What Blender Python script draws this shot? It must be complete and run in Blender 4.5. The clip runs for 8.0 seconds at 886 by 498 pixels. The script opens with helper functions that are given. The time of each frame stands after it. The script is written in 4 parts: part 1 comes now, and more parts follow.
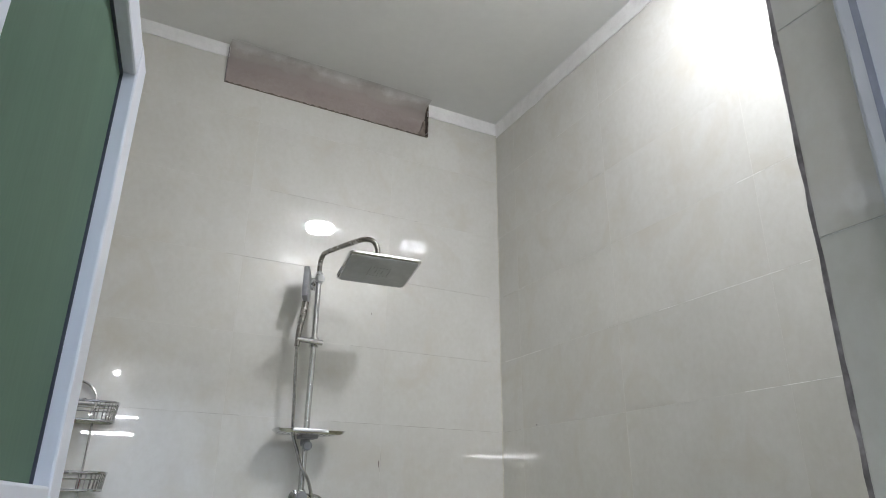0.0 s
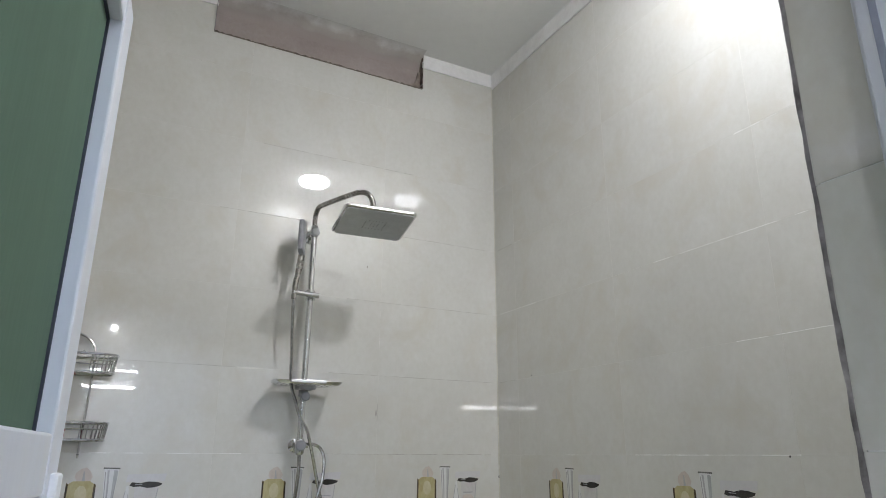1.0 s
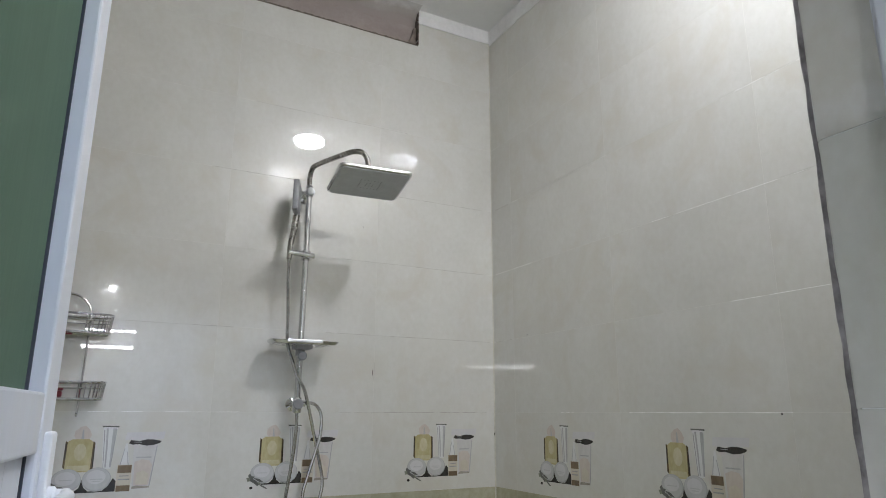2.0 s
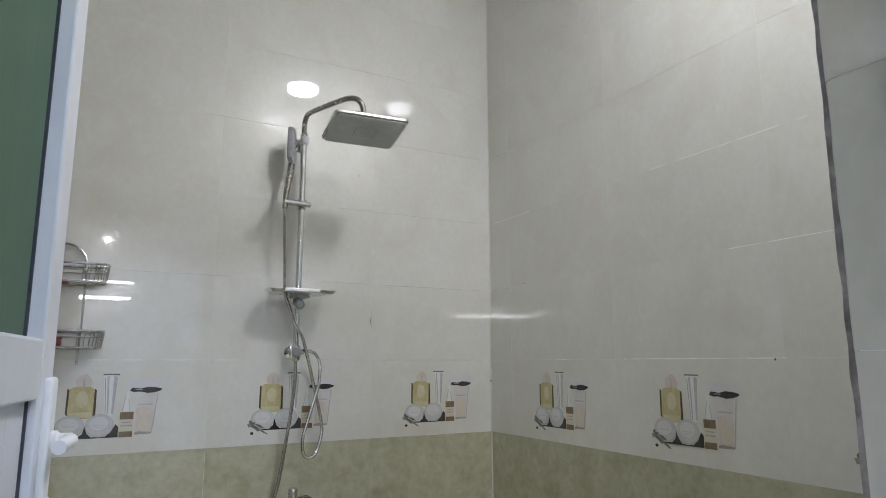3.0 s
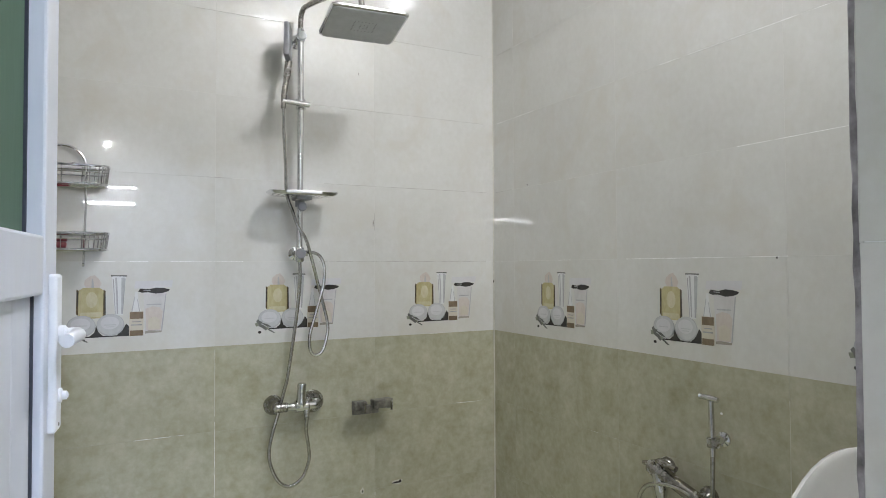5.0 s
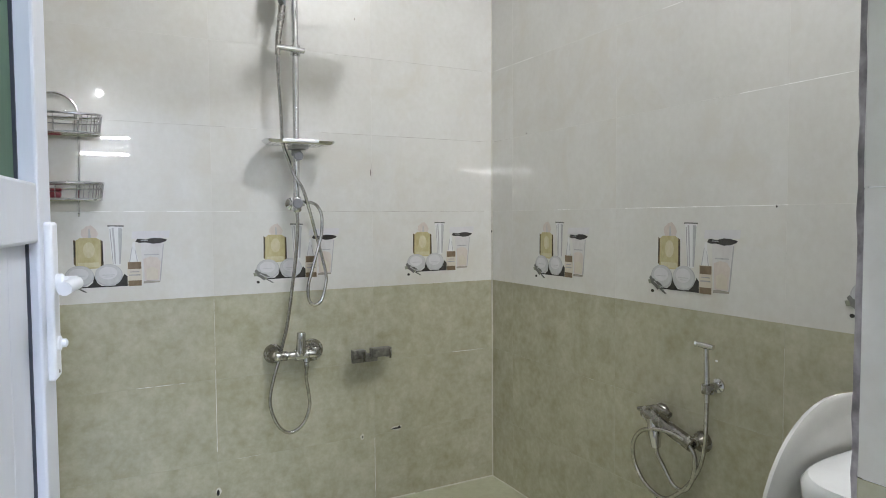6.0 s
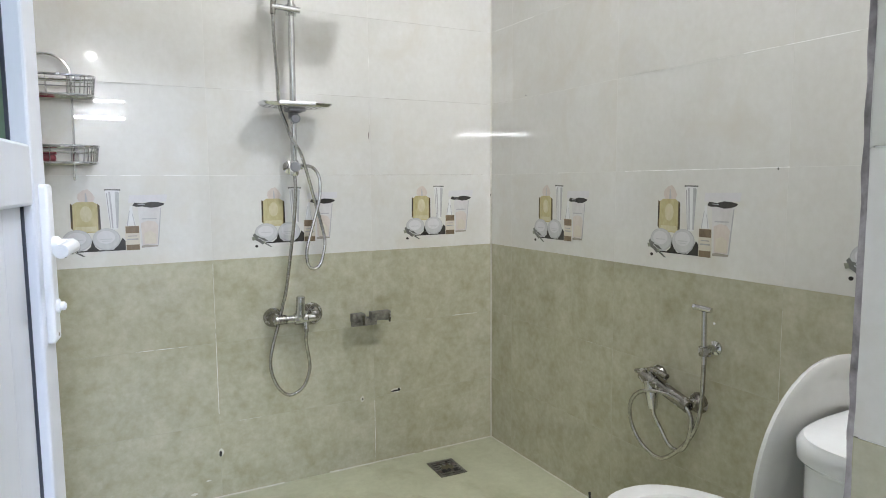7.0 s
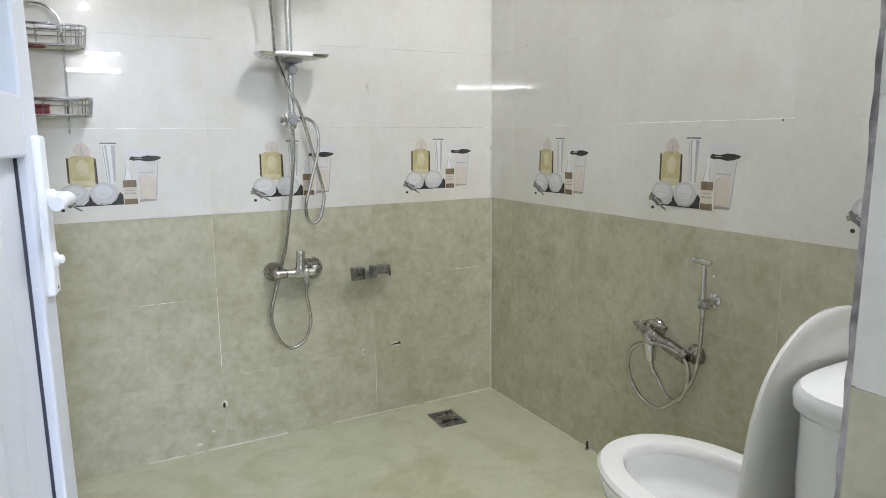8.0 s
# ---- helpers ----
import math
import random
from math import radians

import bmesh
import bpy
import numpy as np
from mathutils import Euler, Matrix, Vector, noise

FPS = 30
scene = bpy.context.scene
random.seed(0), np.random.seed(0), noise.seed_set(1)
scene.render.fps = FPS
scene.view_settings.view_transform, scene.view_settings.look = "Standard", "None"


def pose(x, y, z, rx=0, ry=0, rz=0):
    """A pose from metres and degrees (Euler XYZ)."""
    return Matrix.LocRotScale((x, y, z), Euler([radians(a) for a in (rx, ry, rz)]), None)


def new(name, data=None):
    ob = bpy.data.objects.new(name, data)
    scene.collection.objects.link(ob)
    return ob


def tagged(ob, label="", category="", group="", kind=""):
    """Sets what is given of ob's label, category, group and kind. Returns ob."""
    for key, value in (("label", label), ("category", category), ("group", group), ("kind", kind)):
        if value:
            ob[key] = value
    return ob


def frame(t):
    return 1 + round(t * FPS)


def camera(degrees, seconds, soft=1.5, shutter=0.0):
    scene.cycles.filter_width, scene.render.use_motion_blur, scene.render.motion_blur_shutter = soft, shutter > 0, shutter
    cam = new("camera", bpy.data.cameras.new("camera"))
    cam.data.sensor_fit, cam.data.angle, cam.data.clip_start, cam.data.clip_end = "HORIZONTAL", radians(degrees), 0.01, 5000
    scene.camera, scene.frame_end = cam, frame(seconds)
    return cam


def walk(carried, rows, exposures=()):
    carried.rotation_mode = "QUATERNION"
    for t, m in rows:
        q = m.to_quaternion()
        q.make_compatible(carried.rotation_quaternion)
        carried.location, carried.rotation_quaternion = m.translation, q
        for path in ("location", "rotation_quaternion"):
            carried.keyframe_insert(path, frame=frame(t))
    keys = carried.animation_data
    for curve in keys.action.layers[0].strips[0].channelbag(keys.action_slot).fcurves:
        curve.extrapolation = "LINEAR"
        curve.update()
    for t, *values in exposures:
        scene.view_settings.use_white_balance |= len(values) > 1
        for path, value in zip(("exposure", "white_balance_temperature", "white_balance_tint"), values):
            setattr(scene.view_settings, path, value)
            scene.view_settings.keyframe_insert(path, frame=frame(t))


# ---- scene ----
cam = camera(67.59, 8.0, soft=0.95)
# seconds, eye, pitch, roll, yaw
PATH = [
    (0, (-1.5737, -2.4516, 1.1607), 21.232, -0.545, -27.574),
    (0.5, (-1.5724, -2.4456, 1.1597), 19.416, -0.461, -27.796),
    (1, (-1.5725, -2.4485, 1.1538), 17.349, -0.226, -28.020),
    (1.5, (-1.5634, -2.4445, 1.1547), 15.740, -0.189, -28.063),
    (3, (-1.5612, -2.4278, 1.1486), 9.728, 0.096, -28.659),
    (3.5, (-1.5584, -2.4243, 1.1448), 7.530, 0.158, -28.460),
    (4, (-1.5565, -2.4208, 1.1430), 5.580, 0.204, -28.365),
    (4.5, (-1.5534, -2.4200, 1.1402), 3.760, 0.244, -28.286),
    (6, (-1.5484, -2.4098, 1.1322), -2.711, 0.365, -28.467),
    (6.5, (-1.5475, -2.4075, 1.1302), -3.976, 0.396, -28.524),
    (7, (-1.5461, -2.4041, 1.1285), -5.767, 0.442, -28.557),
    (7.5, (-1.5454, -2.4008, 1.1262), -7.617, 0.506, -28.579),
    (8, (-1.5428, -2.3985, 1.1237), -9.665, 0.563, -28.524),
]
EXPOSURES = [(0.0, 0.51), (1.5, 0.47), (3.0, 0.42), (3.5, 0.47), (4.5, 0.76), (6.0, 0.95), (7.0, 1.22), (8.0, 1.27)]
walk(cam, [(t, pose(*eye, 90 + pitch, 0, yaw) @ pose(0, 0, 0, 0, 0, -roll)) for t, eye, pitch, roll, yaw in PATH], EXPOSURES)

# ---- light ----
PANEL_GLOW = 135.0      # round ceiling panel of the bathroom
TUBE_GLOW = 45.0       # fluorescent tubes of the room outside
SPOT_GLOW = 45.0
HALL_FILL_GLOW = 78.0      # unseen ceiling panel added in the room outside
world = bpy.data.worlds.new("world")
scene.world = world
world.use_nodes = True
world.node_tree.nodes["Background"].inputs[0].default_value = (0.8, 0.9, 1.0, 1)
world.node_tree.nodes["Background"].inputs[1].default_value = 0.05

# ---- plan ----
CEIL = 2.965           # ceiling of the bathroom
BORDER = 0.863         # top of the green tiles
ROW = 0.2955           # height of a tile row
FRONT = -2.02          # inner face of the wall with the doorway
OUTER = -2.17          # its outer face
LEFT = -2.30           # wall behind the open door
DOOR_X0, DOOR_X1, DOOR_TOP = -1.72, -0.857, 2.09
JOINT = 0.0013


# ---- materials ----
def material(name):
    m = bpy.data.materials.new(name)
    m.use_nodes = True
    return m, m.node_tree.nodes, m.node_tree.links, m.node_tree.nodes["Principled BSDF"]


def noise_node(nodes, links, vector, scale, detail=4.0, rough=0.55, distortion=0.0):
    n = nodes.new("ShaderNodeTexNoise")
    n.inputs["Scale"].default_value = scale
    n.inputs["Detail"].default_value = detail
    n.inputs["Roughness"].default_value = rough
    n.inputs["Distortion"].default_value = distortion
    if vector is not None:
        links.new(vector, n.inputs["Vector"])
    return n


def ramp_node(nodes, links, value, stops):
    r = nodes.new("ShaderNodeValToRGB")
    while len(r.color_ramp.elements) < len(stops):
        r.color_ramp.elements.new(0.5)
    for e, (p, c) in zip(r.color_ramp.elements, stops):
        e.position, e.color = p, (*c, 1)
    links.new(value, r.inputs[0])
    return r


def mix_node(nodes, links, kind, fac, a, b):
    n = nodes.new("ShaderNodeMix")
    n.data_type, n.blend_type = "RGBA", kind
    if isinstance(fac, float):
        n.inputs["Factor"].default_value = fac
    else:
        links.new(fac, n.inputs["Factor"])
    for value, socket in ((a, n.inputs["A"]), (b, n.inputs["B"])):
        if isinstance(value, tuple):
            socket.default_value = (*value, 1)
        else:
            links.new(value, socket)
    return n.outputs["Result"]


def world_place(nodes, links, stretch=(1, 1, 1), shuffled=False):
    geo = nodes.new("ShaderNodeNewGeometry")
    mp = nodes.new("ShaderNodeMapping")
    mp.inputs["Scale"].default_value = stretch
    links.new(geo.outputs["Position"], mp.inputs["Vector"])
    if shuffled:
        info = nodes.new("ShaderNodeObjectInfo")
        mul = nodes.new("ShaderNodeVectorMath")
        mul.operation = "SCALE"
        mul.inputs[0].default_value = (17.0, 9.0, 23.0)
        links.new(info.outputs["Random"], mul.inputs["Scale"])
        links.new(mul.outputs["Vector"], mp.inputs["Location"])
    return mp.outputs["Vector"]


def surface(name, dark, light, scale=6.0, stretch=(1, 1, 1), rough=0.4, rough_to=None, metal=0.0, bump=0.0, bump_scale=200.0,
            fine=60.0, fine_mix=0.3, spread=(0.3, 0.7), shuffled=False, gloss=0.5, stain=None, stain_scale=2.0):
    """A surface whose colour drifts between two shades at two sizes, with fine relief."""
    m, nodes, links, b = material(name)
    at = world_place(nodes, links, stretch, shuffled)
    big = noise_node(nodes, links, at, scale, 5, 0.6, 0.4)
    small = noise_node(nodes, links, at, fine, 3, 0.6)
    first = ramp_node(nodes, links, big.outputs["Fac"], [(spread[0], dark), (spread[1], light)])
    second = ramp_node(nodes, links, small.outputs["Fac"], [(0.3, dark), (0.7, light)])
    col = mix_node(nodes, links, "MIX", fine_mix, first.outputs[0], second.outputs[0])
    if stain:
        blot = noise_node(nodes, links, at, stain_scale, 6, 0.65, 0.6)
        mask = ramp_node(nodes, links, blot.outputs["Fac"], [(0.5, (0, 0, 0)), (0.72, (1, 1, 1))])
        col = mix_node(nodes, links, "MIX", mask.outputs[0], col, stain)
    links.new(col, b.inputs["Base Color"])
    b.inputs["Metallic"].default_value = metal
    b.inputs["Specular IOR Level"].default_value = gloss
    lo, hi = rough, rough_to if rough_to is not None else rough * 1.25
    rr = nodes.new("ShaderNodeMapRange")
    rr.inputs["To Min"].default_value, rr.inputs["To Max"].default_value = lo, hi
    links.new(big.outputs["Fac"], rr.inputs["Value"])
    links.new(rr.outputs[0], b.inputs["Roughness"])
    if bump:
        relief = noise_node(nodes, links, at, bump_scale, 3, 0.6)
        bn = nodes.new("ShaderNodeBump")
        bn.inputs["Strength"].default_value = bump
        bn.inputs["Distance"].default_value = 0.002
        links.new(relief.outputs["Fac"], bn.inputs["Height"])
        links.new(bn.outputs[0], b.inputs["Normal"])
    return m


def glowing(name, colour, strength):
    m, nodes, links, b = material(name)
    b.inputs["Base Color"].default_value = (0.9, 0.9, 0.9, 1)
    b.inputs["Emission Color"].default_value = (*colour, 1)
    b.inputs["Emission Strength"].default_value = strength
    return m


CREAM = surface("cream_tile", (0.60, 0.583, 0.535), (0.70, 0.69, 0.655), 3.6, (1, 1, 0.85), 0.012, 0.02, fine=55.0, fine_mix=0.34,
                spread=(0.22, 0.78), shuffled=True, gloss=1.0, stain=(0.615, 0.585, 0.52), stain_scale=5.0)
GREEN = surface("green_tile", (0.32, 0.307, 0.196), (0.535, 0.51, 0.402), 11.0, (1, 1, 1), 0.04, 0.07, fine=42.0, fine_mix=0.36,
                spread=(0.26, 0.76), shuffled=True, gloss=0.7)
FLOOR_TILE = surface("floor_tile", (0.40, 0.405, 0.27), (0.53, 0.53, 0.39), 7.0, (1, 1, 1), 0.38, 0.5, fine=45.0, fine_mix=0.35,
                     shuffled=False, bump=0.03, bump_scale=30.0, stain=(0.36, 0.345, 0.215), stain_scale=4.5)


def grout_material(name, worn, plain, fresh, low=0.36, high=0.66):
    """Grout the colour of the tiles, with washed-out dark stretches and fresh white ones."""
    m, nodes, links, b = material(name)
    at = world_place(nodes, links)
    n = noise_node(nodes, links, at, 2.6, 4, 0.6, 0.3)
    r = ramp_node(nodes, links, n.outputs["Fac"], [(low - 0.05, worn), (low + 0.02, plain), (high - 0.05, plain), (high, fresh)])
    links.new(r.outputs[0], b.inputs["Base Color"])
    b.inputs["Roughness"].default_value = 0.6
    return m


GREEN_GROUT = grout_material("green_grout", (0.22, 0.20, 0.13), (0.39, 0.375, 0.28), (0.80, 0.79, 0.72), 0.30, 0.68)
GROUT = grout_material("cream_grout", (0.30, 0.27, 0.22), (0.635, 0.62, 0.575), (0.92, 0.91, 0.89), 0.31, 0.69)
FLOOR_GROUT = surface("floor_grout", (0.44, 0.44, 0.305), (0.52, 0.52, 0.38), 8.0, rough=0.7)
CAULK = surface("white_caulk", (0.48, 0.46, 0.375), (0.70, 0.685, 0.61), 12.0, rough=0.5)
WORN_GROUT = surface("worn_grout", (0.26, 0.235, 0.20), (0.50, 0.475, 0.43), 14.0, rough=0.8)
FRESH = surface("fresh_grout", (0.74, 0.73, 0.70), (0.92, 0.91, 0.90), 16.0, rough=0.6)
PLASTER = surface("white_plaster", (0.74, 0.73, 0.72), (0.90, 0.89, 0.885), 9.0, rough=0.85, bump=0.3, bump_scale=120.0)
PINK = surface("pinkish_mortar", (0.31, 0.255, 0.235), (0.41, 0.355, 0.335), 5.0, rough=0.9, bump=0.5, bump_scale=160.0)
BROWN_MORTAR = surface("brown_mortar", (0.16, 0.125, 0.10), (0.36, 0.30, 0.265), 28.0, rough=0.95, bump=0.6, bump_scale=200.0)
DARK_MORTAR = surface("dark_mortar", (0.07, 0.055, 0.045), (0.24, 0.20, 0.17), 30.0, rough=0.95, bump=0.6, bump_scale=220.0)
RAW_EDGE = surface("raw_cement_edge", (0.12, 0.11, 0.11), (0.50, 0.465, 0.48), 11.0, (1, 1, 0.8), 0.9, spread=(0.40, 0.64), bump=0.6, bump_scale=180.0)


def cove_material():
    """Ceiling paint that thins out into bare pinkish mortar further down, with a cloudy border."""
    m, nodes, links, b = material("cove_plaster")
    at = world_place(nodes, links)
    split = nodes.new("ShaderNodeSeparateXYZ")
    links.new(at, split.inputs[0])
    cloud = noise_node(nodes, links, at, 9.0, 5, 0.6)
    drift = nodes.new("ShaderNodeMath")
    drift.operation, drift.inputs[1].default_value = "MULTIPLY_ADD", 0.05
    links.new(cloud.outputs["Fac"], drift.inputs[0])
    links.new(split.outputs["Z"], drift.inputs[2])
    span = nodes.new("ShaderNodeMapRange")
    span.inputs["From Min"].default_value, span.inputs["From Max"].default_value = CEIL - 0.050, CEIL + 0.026
    links.new(drift.outputs[0], span.inputs["Value"])
    r = ramp_node(nodes, links, span.outputs[0], [(0.0, (0.36, 0.305, 0.285)), (0.5, (0.37, 0.325, 0.305)), (0.8, (0.46, 0.425, 0.405)), (1.0, (0.70, 0.69, 0.68))])
    links.new(r.outputs[0], b.inputs["Base Color"])
    b.inputs["Roughness"].default_value = 0.85
    return m


COVE = cove_material()
CEILING_PAINT = surface("ceiling_paint", (0.80, 0.80, 0.79), (0.87, 0.87, 0.86), 2.0, rough=0.8, fine=25.0, bump=0.1, bump_scale=90.0)
HALL_PAINT = surface("hall_paint", (0.66, 0.66, 0.65), (0.76, 0.76, 0.75), 2.0, rough=0.8)
HALL_FLOOR = surface("hall_floor", (0.24, 0.225, 0.20), (0.32, 0.30, 0.27), 4.0, rough=0.9, gloss=0.1)
WHITE_ALU = surface("white_coated_aluminium", (0.62, 0.64, 0.70), (0.71, 0.73, 0.785), 6.0, (1, 1, 0.2), 0.28, 0.4, fine=80.0, stain=(0.66, 0.67, 0.70), stain_scale=7.0)
LOCK_WHITE = surface("lock_white", (0.76, 0.77, 0.80), (0.86, 0.87, 0.89), 12.0, rough=0.32)
RUBBER = surface("dark_gasket", (0.02, 0.025, 0.04), (0.05, 0.055, 0.075), 20.0, rough=0.6)
# grey-blue of the shaded gap in the door frame, painted as a colour
SEAM_SHADE = surface("seam_shade", (0.26, 0.28, 0.36), (0.36, 0.38, 0.46), 20.0, rough=0.5)
GREEN_GLASS = surface("green_frosted_glass", (0.075, 0.125, 0.085), (0.10, 0.16, 0.112), 14.0, (1, 1, 0.12), 0.55, 0.65, fine=120.0, fine_mix=0.3, gloss=0.12)
CERAMIC = surface("white_ceramic", (0.71, 0.71, 0.69), (0.77, 0.77, 0.755), 5.0, rough=0.06)
SEAT_PLASTIC = surface("white_seat_plastic", (0.68, 0.67, 0.64), (0.74, 0.73, 0.705), 5.0, rough=0.16)
CHROME = surface("chrome", (0.60, 0.60, 0.605), (0.76, 0.76, 0.765), 25.0, rough=0.05, rough_to=0.11, metal=1.0)
WORN_CHROME = surface("worn_chrome", (0.24, 0.225, 0.20), (0.46, 0.445, 0.42), 40.0, rough=0.16, rough_to=0.36, metal=1.0)
HOSE_METAL = surface("steel_hose", (0.36, 0.35, 0.33), (0.66, 0.65, 0.63), 70.0, rough=0.12, rough_to=0.2, metal=1.0)
DARK_METAL = surface("tarnished_metal", (0.08, 0.072, 0.06), (0.34, 0.325, 0.29), 40.0, rough=0.3, rough_to=0.5, metal=0.7)
GREY_RUBBER = surface("grey_nozzle_plate", (0.47, 0.475, 0.485), (0.57, 0.575, 0.585), 30.0, rough=0.45, fine=160.0)
SPRAY_GREY = surface("spray_grey", (0.27, 0.27, 0.28), (0.36, 0.36, 0.37), 30.0, rough=0.35)
# near-white metal that paints the tray's highlight
RIM_HIGHLIGHT = surface("rim_highlight", (0.80, 0.80, 0.81), (0.90, 0.90, 0.91), 30.0, rough=0.22, metal=0.5)
SATIN = surface("satin_grey_metal", (0.19, 0.19, 0.195), (0.27, 0.27, 0.275), 20.0, rough=0.4)
NOZZLE = surface("nozzle_rubber", (0.27, 0.27, 0.275), (0.36, 0.36, 0.365), 30.0, rough=0.5)
DARK_PLASTIC = surface("dark_grey_plastic", (0.20, 0.20, 0.20), (0.28, 0.28, 0.28), 30.0, rough=0.35)
WHITE_PLASTIC = surface("white_plastic", (0.70, 0.71, 0.71), (0.80, 0.80, 0.80), 15.0, rough=0.25)
RED = surface("red_plastic", (0.13, 0.010, 0.016), (0.22, 0.018, 0.028), 20.0, rough=0.35)
HOLE = surface("drilled_hole", (0.012, 0.011, 0.01), (0.03, 0.028, 0.025), 60.0, rough=0.9)


def print_ink(name, dark, light):
    return surface(name, dark, light, 22.0, (1, 1, 0.5), 0.09, fine=110.0, fine_mix=0.35, shuffled=True)


INK_AMBER = print_ink("print_amber", (0.37, 0.31, 0.14), (0.56, 0.50, 0.30))
INK_BROWN = print_ink("print_brown", (0.13, 0.092, 0.055), (0.25, 0.185, 0.12))
INK_DARK = print_ink("print_dark", (0.02, 0.018, 0.016), (0.065, 0.06, 0.052))
INK_GREY = print_ink("print_grey", (0.26, 0.26, 0.25), (0.48, 0.48, 0.47))
INK_PALE = print_ink("print_pale", (0.34, 0.34, 0.33), (0.50, 0.50, 0.495))
INK_JAR = print_ink("print_jar", (0.44, 0.435, 0.43), (0.56, 0.555, 0.555))
INK_MID = print_ink("print_mid_grey", (0.09, 0.088, 0.08), (0.22, 0.215, 0.20))
INK_HAZE = print_ink("print_haze", (0.57, 0.555, 0.56), (0.64, 0.625, 0.635))
INK_HONEY = print_ink("print_honey", (0.46, 0.41, 0.23), (0.62, 0.57, 0.39))
INK_UMBER = print_ink("print_umber", (0.05, 0.036, 0.018), (0.17, 0.125, 0.06))
INK_BLUSH = print_ink("print_blush", (0.52, 0.44, 0.385), (0.63, 0.565, 0.515))
INK_TAUPE = print_ink("print_taupe", (0.24, 0.215, 0.18), (0.42, 0.385, 0.34))
INK_MILK = print_ink("print_milk", (0.53, 0.505, 0.49), (0.64, 0.62, 0.61))
INK_CREAM = print_ink("print_cream", (0.52, 0.465, 0.37), (0.63, 0.575, 0.48))
INK_OLIVE = print_ink("print_olive", (0.14, 0.15, 0.10), (0.34, 0.345, 0.28))
INK_WHITE = print_ink("print_white", (0.62, 0.615, 0.605), (0.71, 0.705, 0.70))
PANEL = glowing("lamp_panel", (0.955, 0.985, 1.06), PANEL_GLOW)
TUBE = glowing("tube_glow", (0.93, 0.96, 1.0), TUBE_GLOW)
BARE_TUBE = glowing("bare_tube_glow", (0.93, 0.96, 1.0), 260.0)
SPOT = glowing("spot_glow", (0.95, 0.97, 1.0), SPOT_GLOW)
HALL_FILL = glowing("hall_fill_glow", (0.78, 0.92, 1.20), HALL_FILL_GLOW)


# ---- building helpers ----
def part(name, bm, mat, parent=None, label="", smooth=False):
    bmesh.ops.recalc_face_normals(bm, faces=bm.faces)
    me = bpy.data.meshes.new(name)
    bm.to_mesh(me)
    bm.free()
    me.materials.append(mat)
    if smooth:
        for p in me.polygons:
            p.use_smooth = True
        me.set_sharp_from_angle(angle=radians(40))
    ob = new(name, me)
    ob.parent = parent
    if label:
        ob["label"] = label
    return ob


def thing(name, label, category, at=None, group="", kind=""):
    ob = new(name)
    ob.empty_display_size = 0.05
    ob.matrix_basis = at or Matrix()
    return tagged(ob, label, category, group, kind)


def box(lo, hi, bevel=0.0, bm=None, steps=2):
    bm = bm or bmesh.new()
    made = bmesh.ops.create_cube(bm, size=1)["verts"]
    for v in made:
        v.co = Vector([lo[i] + (v.co[i] + 0.5) * (hi[i] - lo[i]) for i in range(3)])
    if bevel:
        edges = list({e for v in made for e in v.link_edges})
        bmesh.ops.bevel(bm, geom=edges, offset=bevel, segments=steps, profile=0.5, affect="EDGES")
    return bm


def rounded(pts, steps=6):
    """Points of a smooth line through pts."""
    pts = [Vector(p) for p in pts]
    ends = [2 * pts[0] - pts[1]] + pts + [2 * pts[-1] - pts[-2]]
    out = []
    for i in range(1, len(ends) - 2):
        a, b, c, d = ends[i - 1:i + 3]
        for k in range(steps):
            u = k / steps
            out.append(0.5 * (2 * b + (c - a) * u + (2 * a - 5 * b + 4 * c - d) * u * u + (3 * b - a - 3 * c + d) * u ** 3))
    return out + [pts[-1]]


def tube(pts, radius, sides=8, bm=None, closed=False):
    """A round rod along pts; radius is a number or one for each point."""
    bm = bm or bmesh.new()
    pts = [Vector(p) for p in pts]
    n = len(pts)
    rings, side = [], None
    for i, p in enumerate(pts):
        a, b = (pts[i - 1], pts[(i + 1) % n]) if closed else (pts[max(i - 1, 0)], pts[min(i + 1, n - 1)])
        way = (b - a).normalized()
        if side is None:
            side = way.orthogonal().normalized()
        side = (side - way * side.dot(way)).normalized()
        other = way.cross(side)
        r = radius if isinstance(radius, (int, float)) else radius[i]
        rings.append([bm.verts.new(p + r * (math.cos(6.28319 * k / sides) * side + math.sin(6.28319 * k / sides) * other)) for k in range(sides)])
    for i in range(n if closed else n - 1):
        one, two = rings[i], rings[(i + 1) % n]
        for k in range(sides):
            bm.faces.new((one[k], one[(k + 1) % sides], two[(k + 1) % sides], two[k]))
    if not closed:
        bm.faces.new(rings[0][::-1])
        bm.faces.new(rings[-1])
    return bm


def lathe(profile, at, axis, sides=24, bm=None):
    """A turned body: profile holds (along the axis, radius)."""
    bm = bm or bmesh.new()
    axis = Vector(axis).normalized()
    u = axis.orthogonal().normalized()
    w = axis.cross(u)
    rings = [[bm.verts.new(Vector(at) + axis * d + max(r, 1e-4) * (math.cos(6.28319 * k / sides) * u + math.sin(6.28319 * k / sides) * w)) for k in range(sides)]
             for d, r in profile]
    for one, two in zip(rings, rings[1:]):
        for k in range(sides):
            bm.faces.new((one[k], one[(k + 1) % sides], two[(k + 1) % sides], two[k]))
    bm.faces.new(rings[0][::-1])
    bm.faces.new(rings[-1])
    return bm


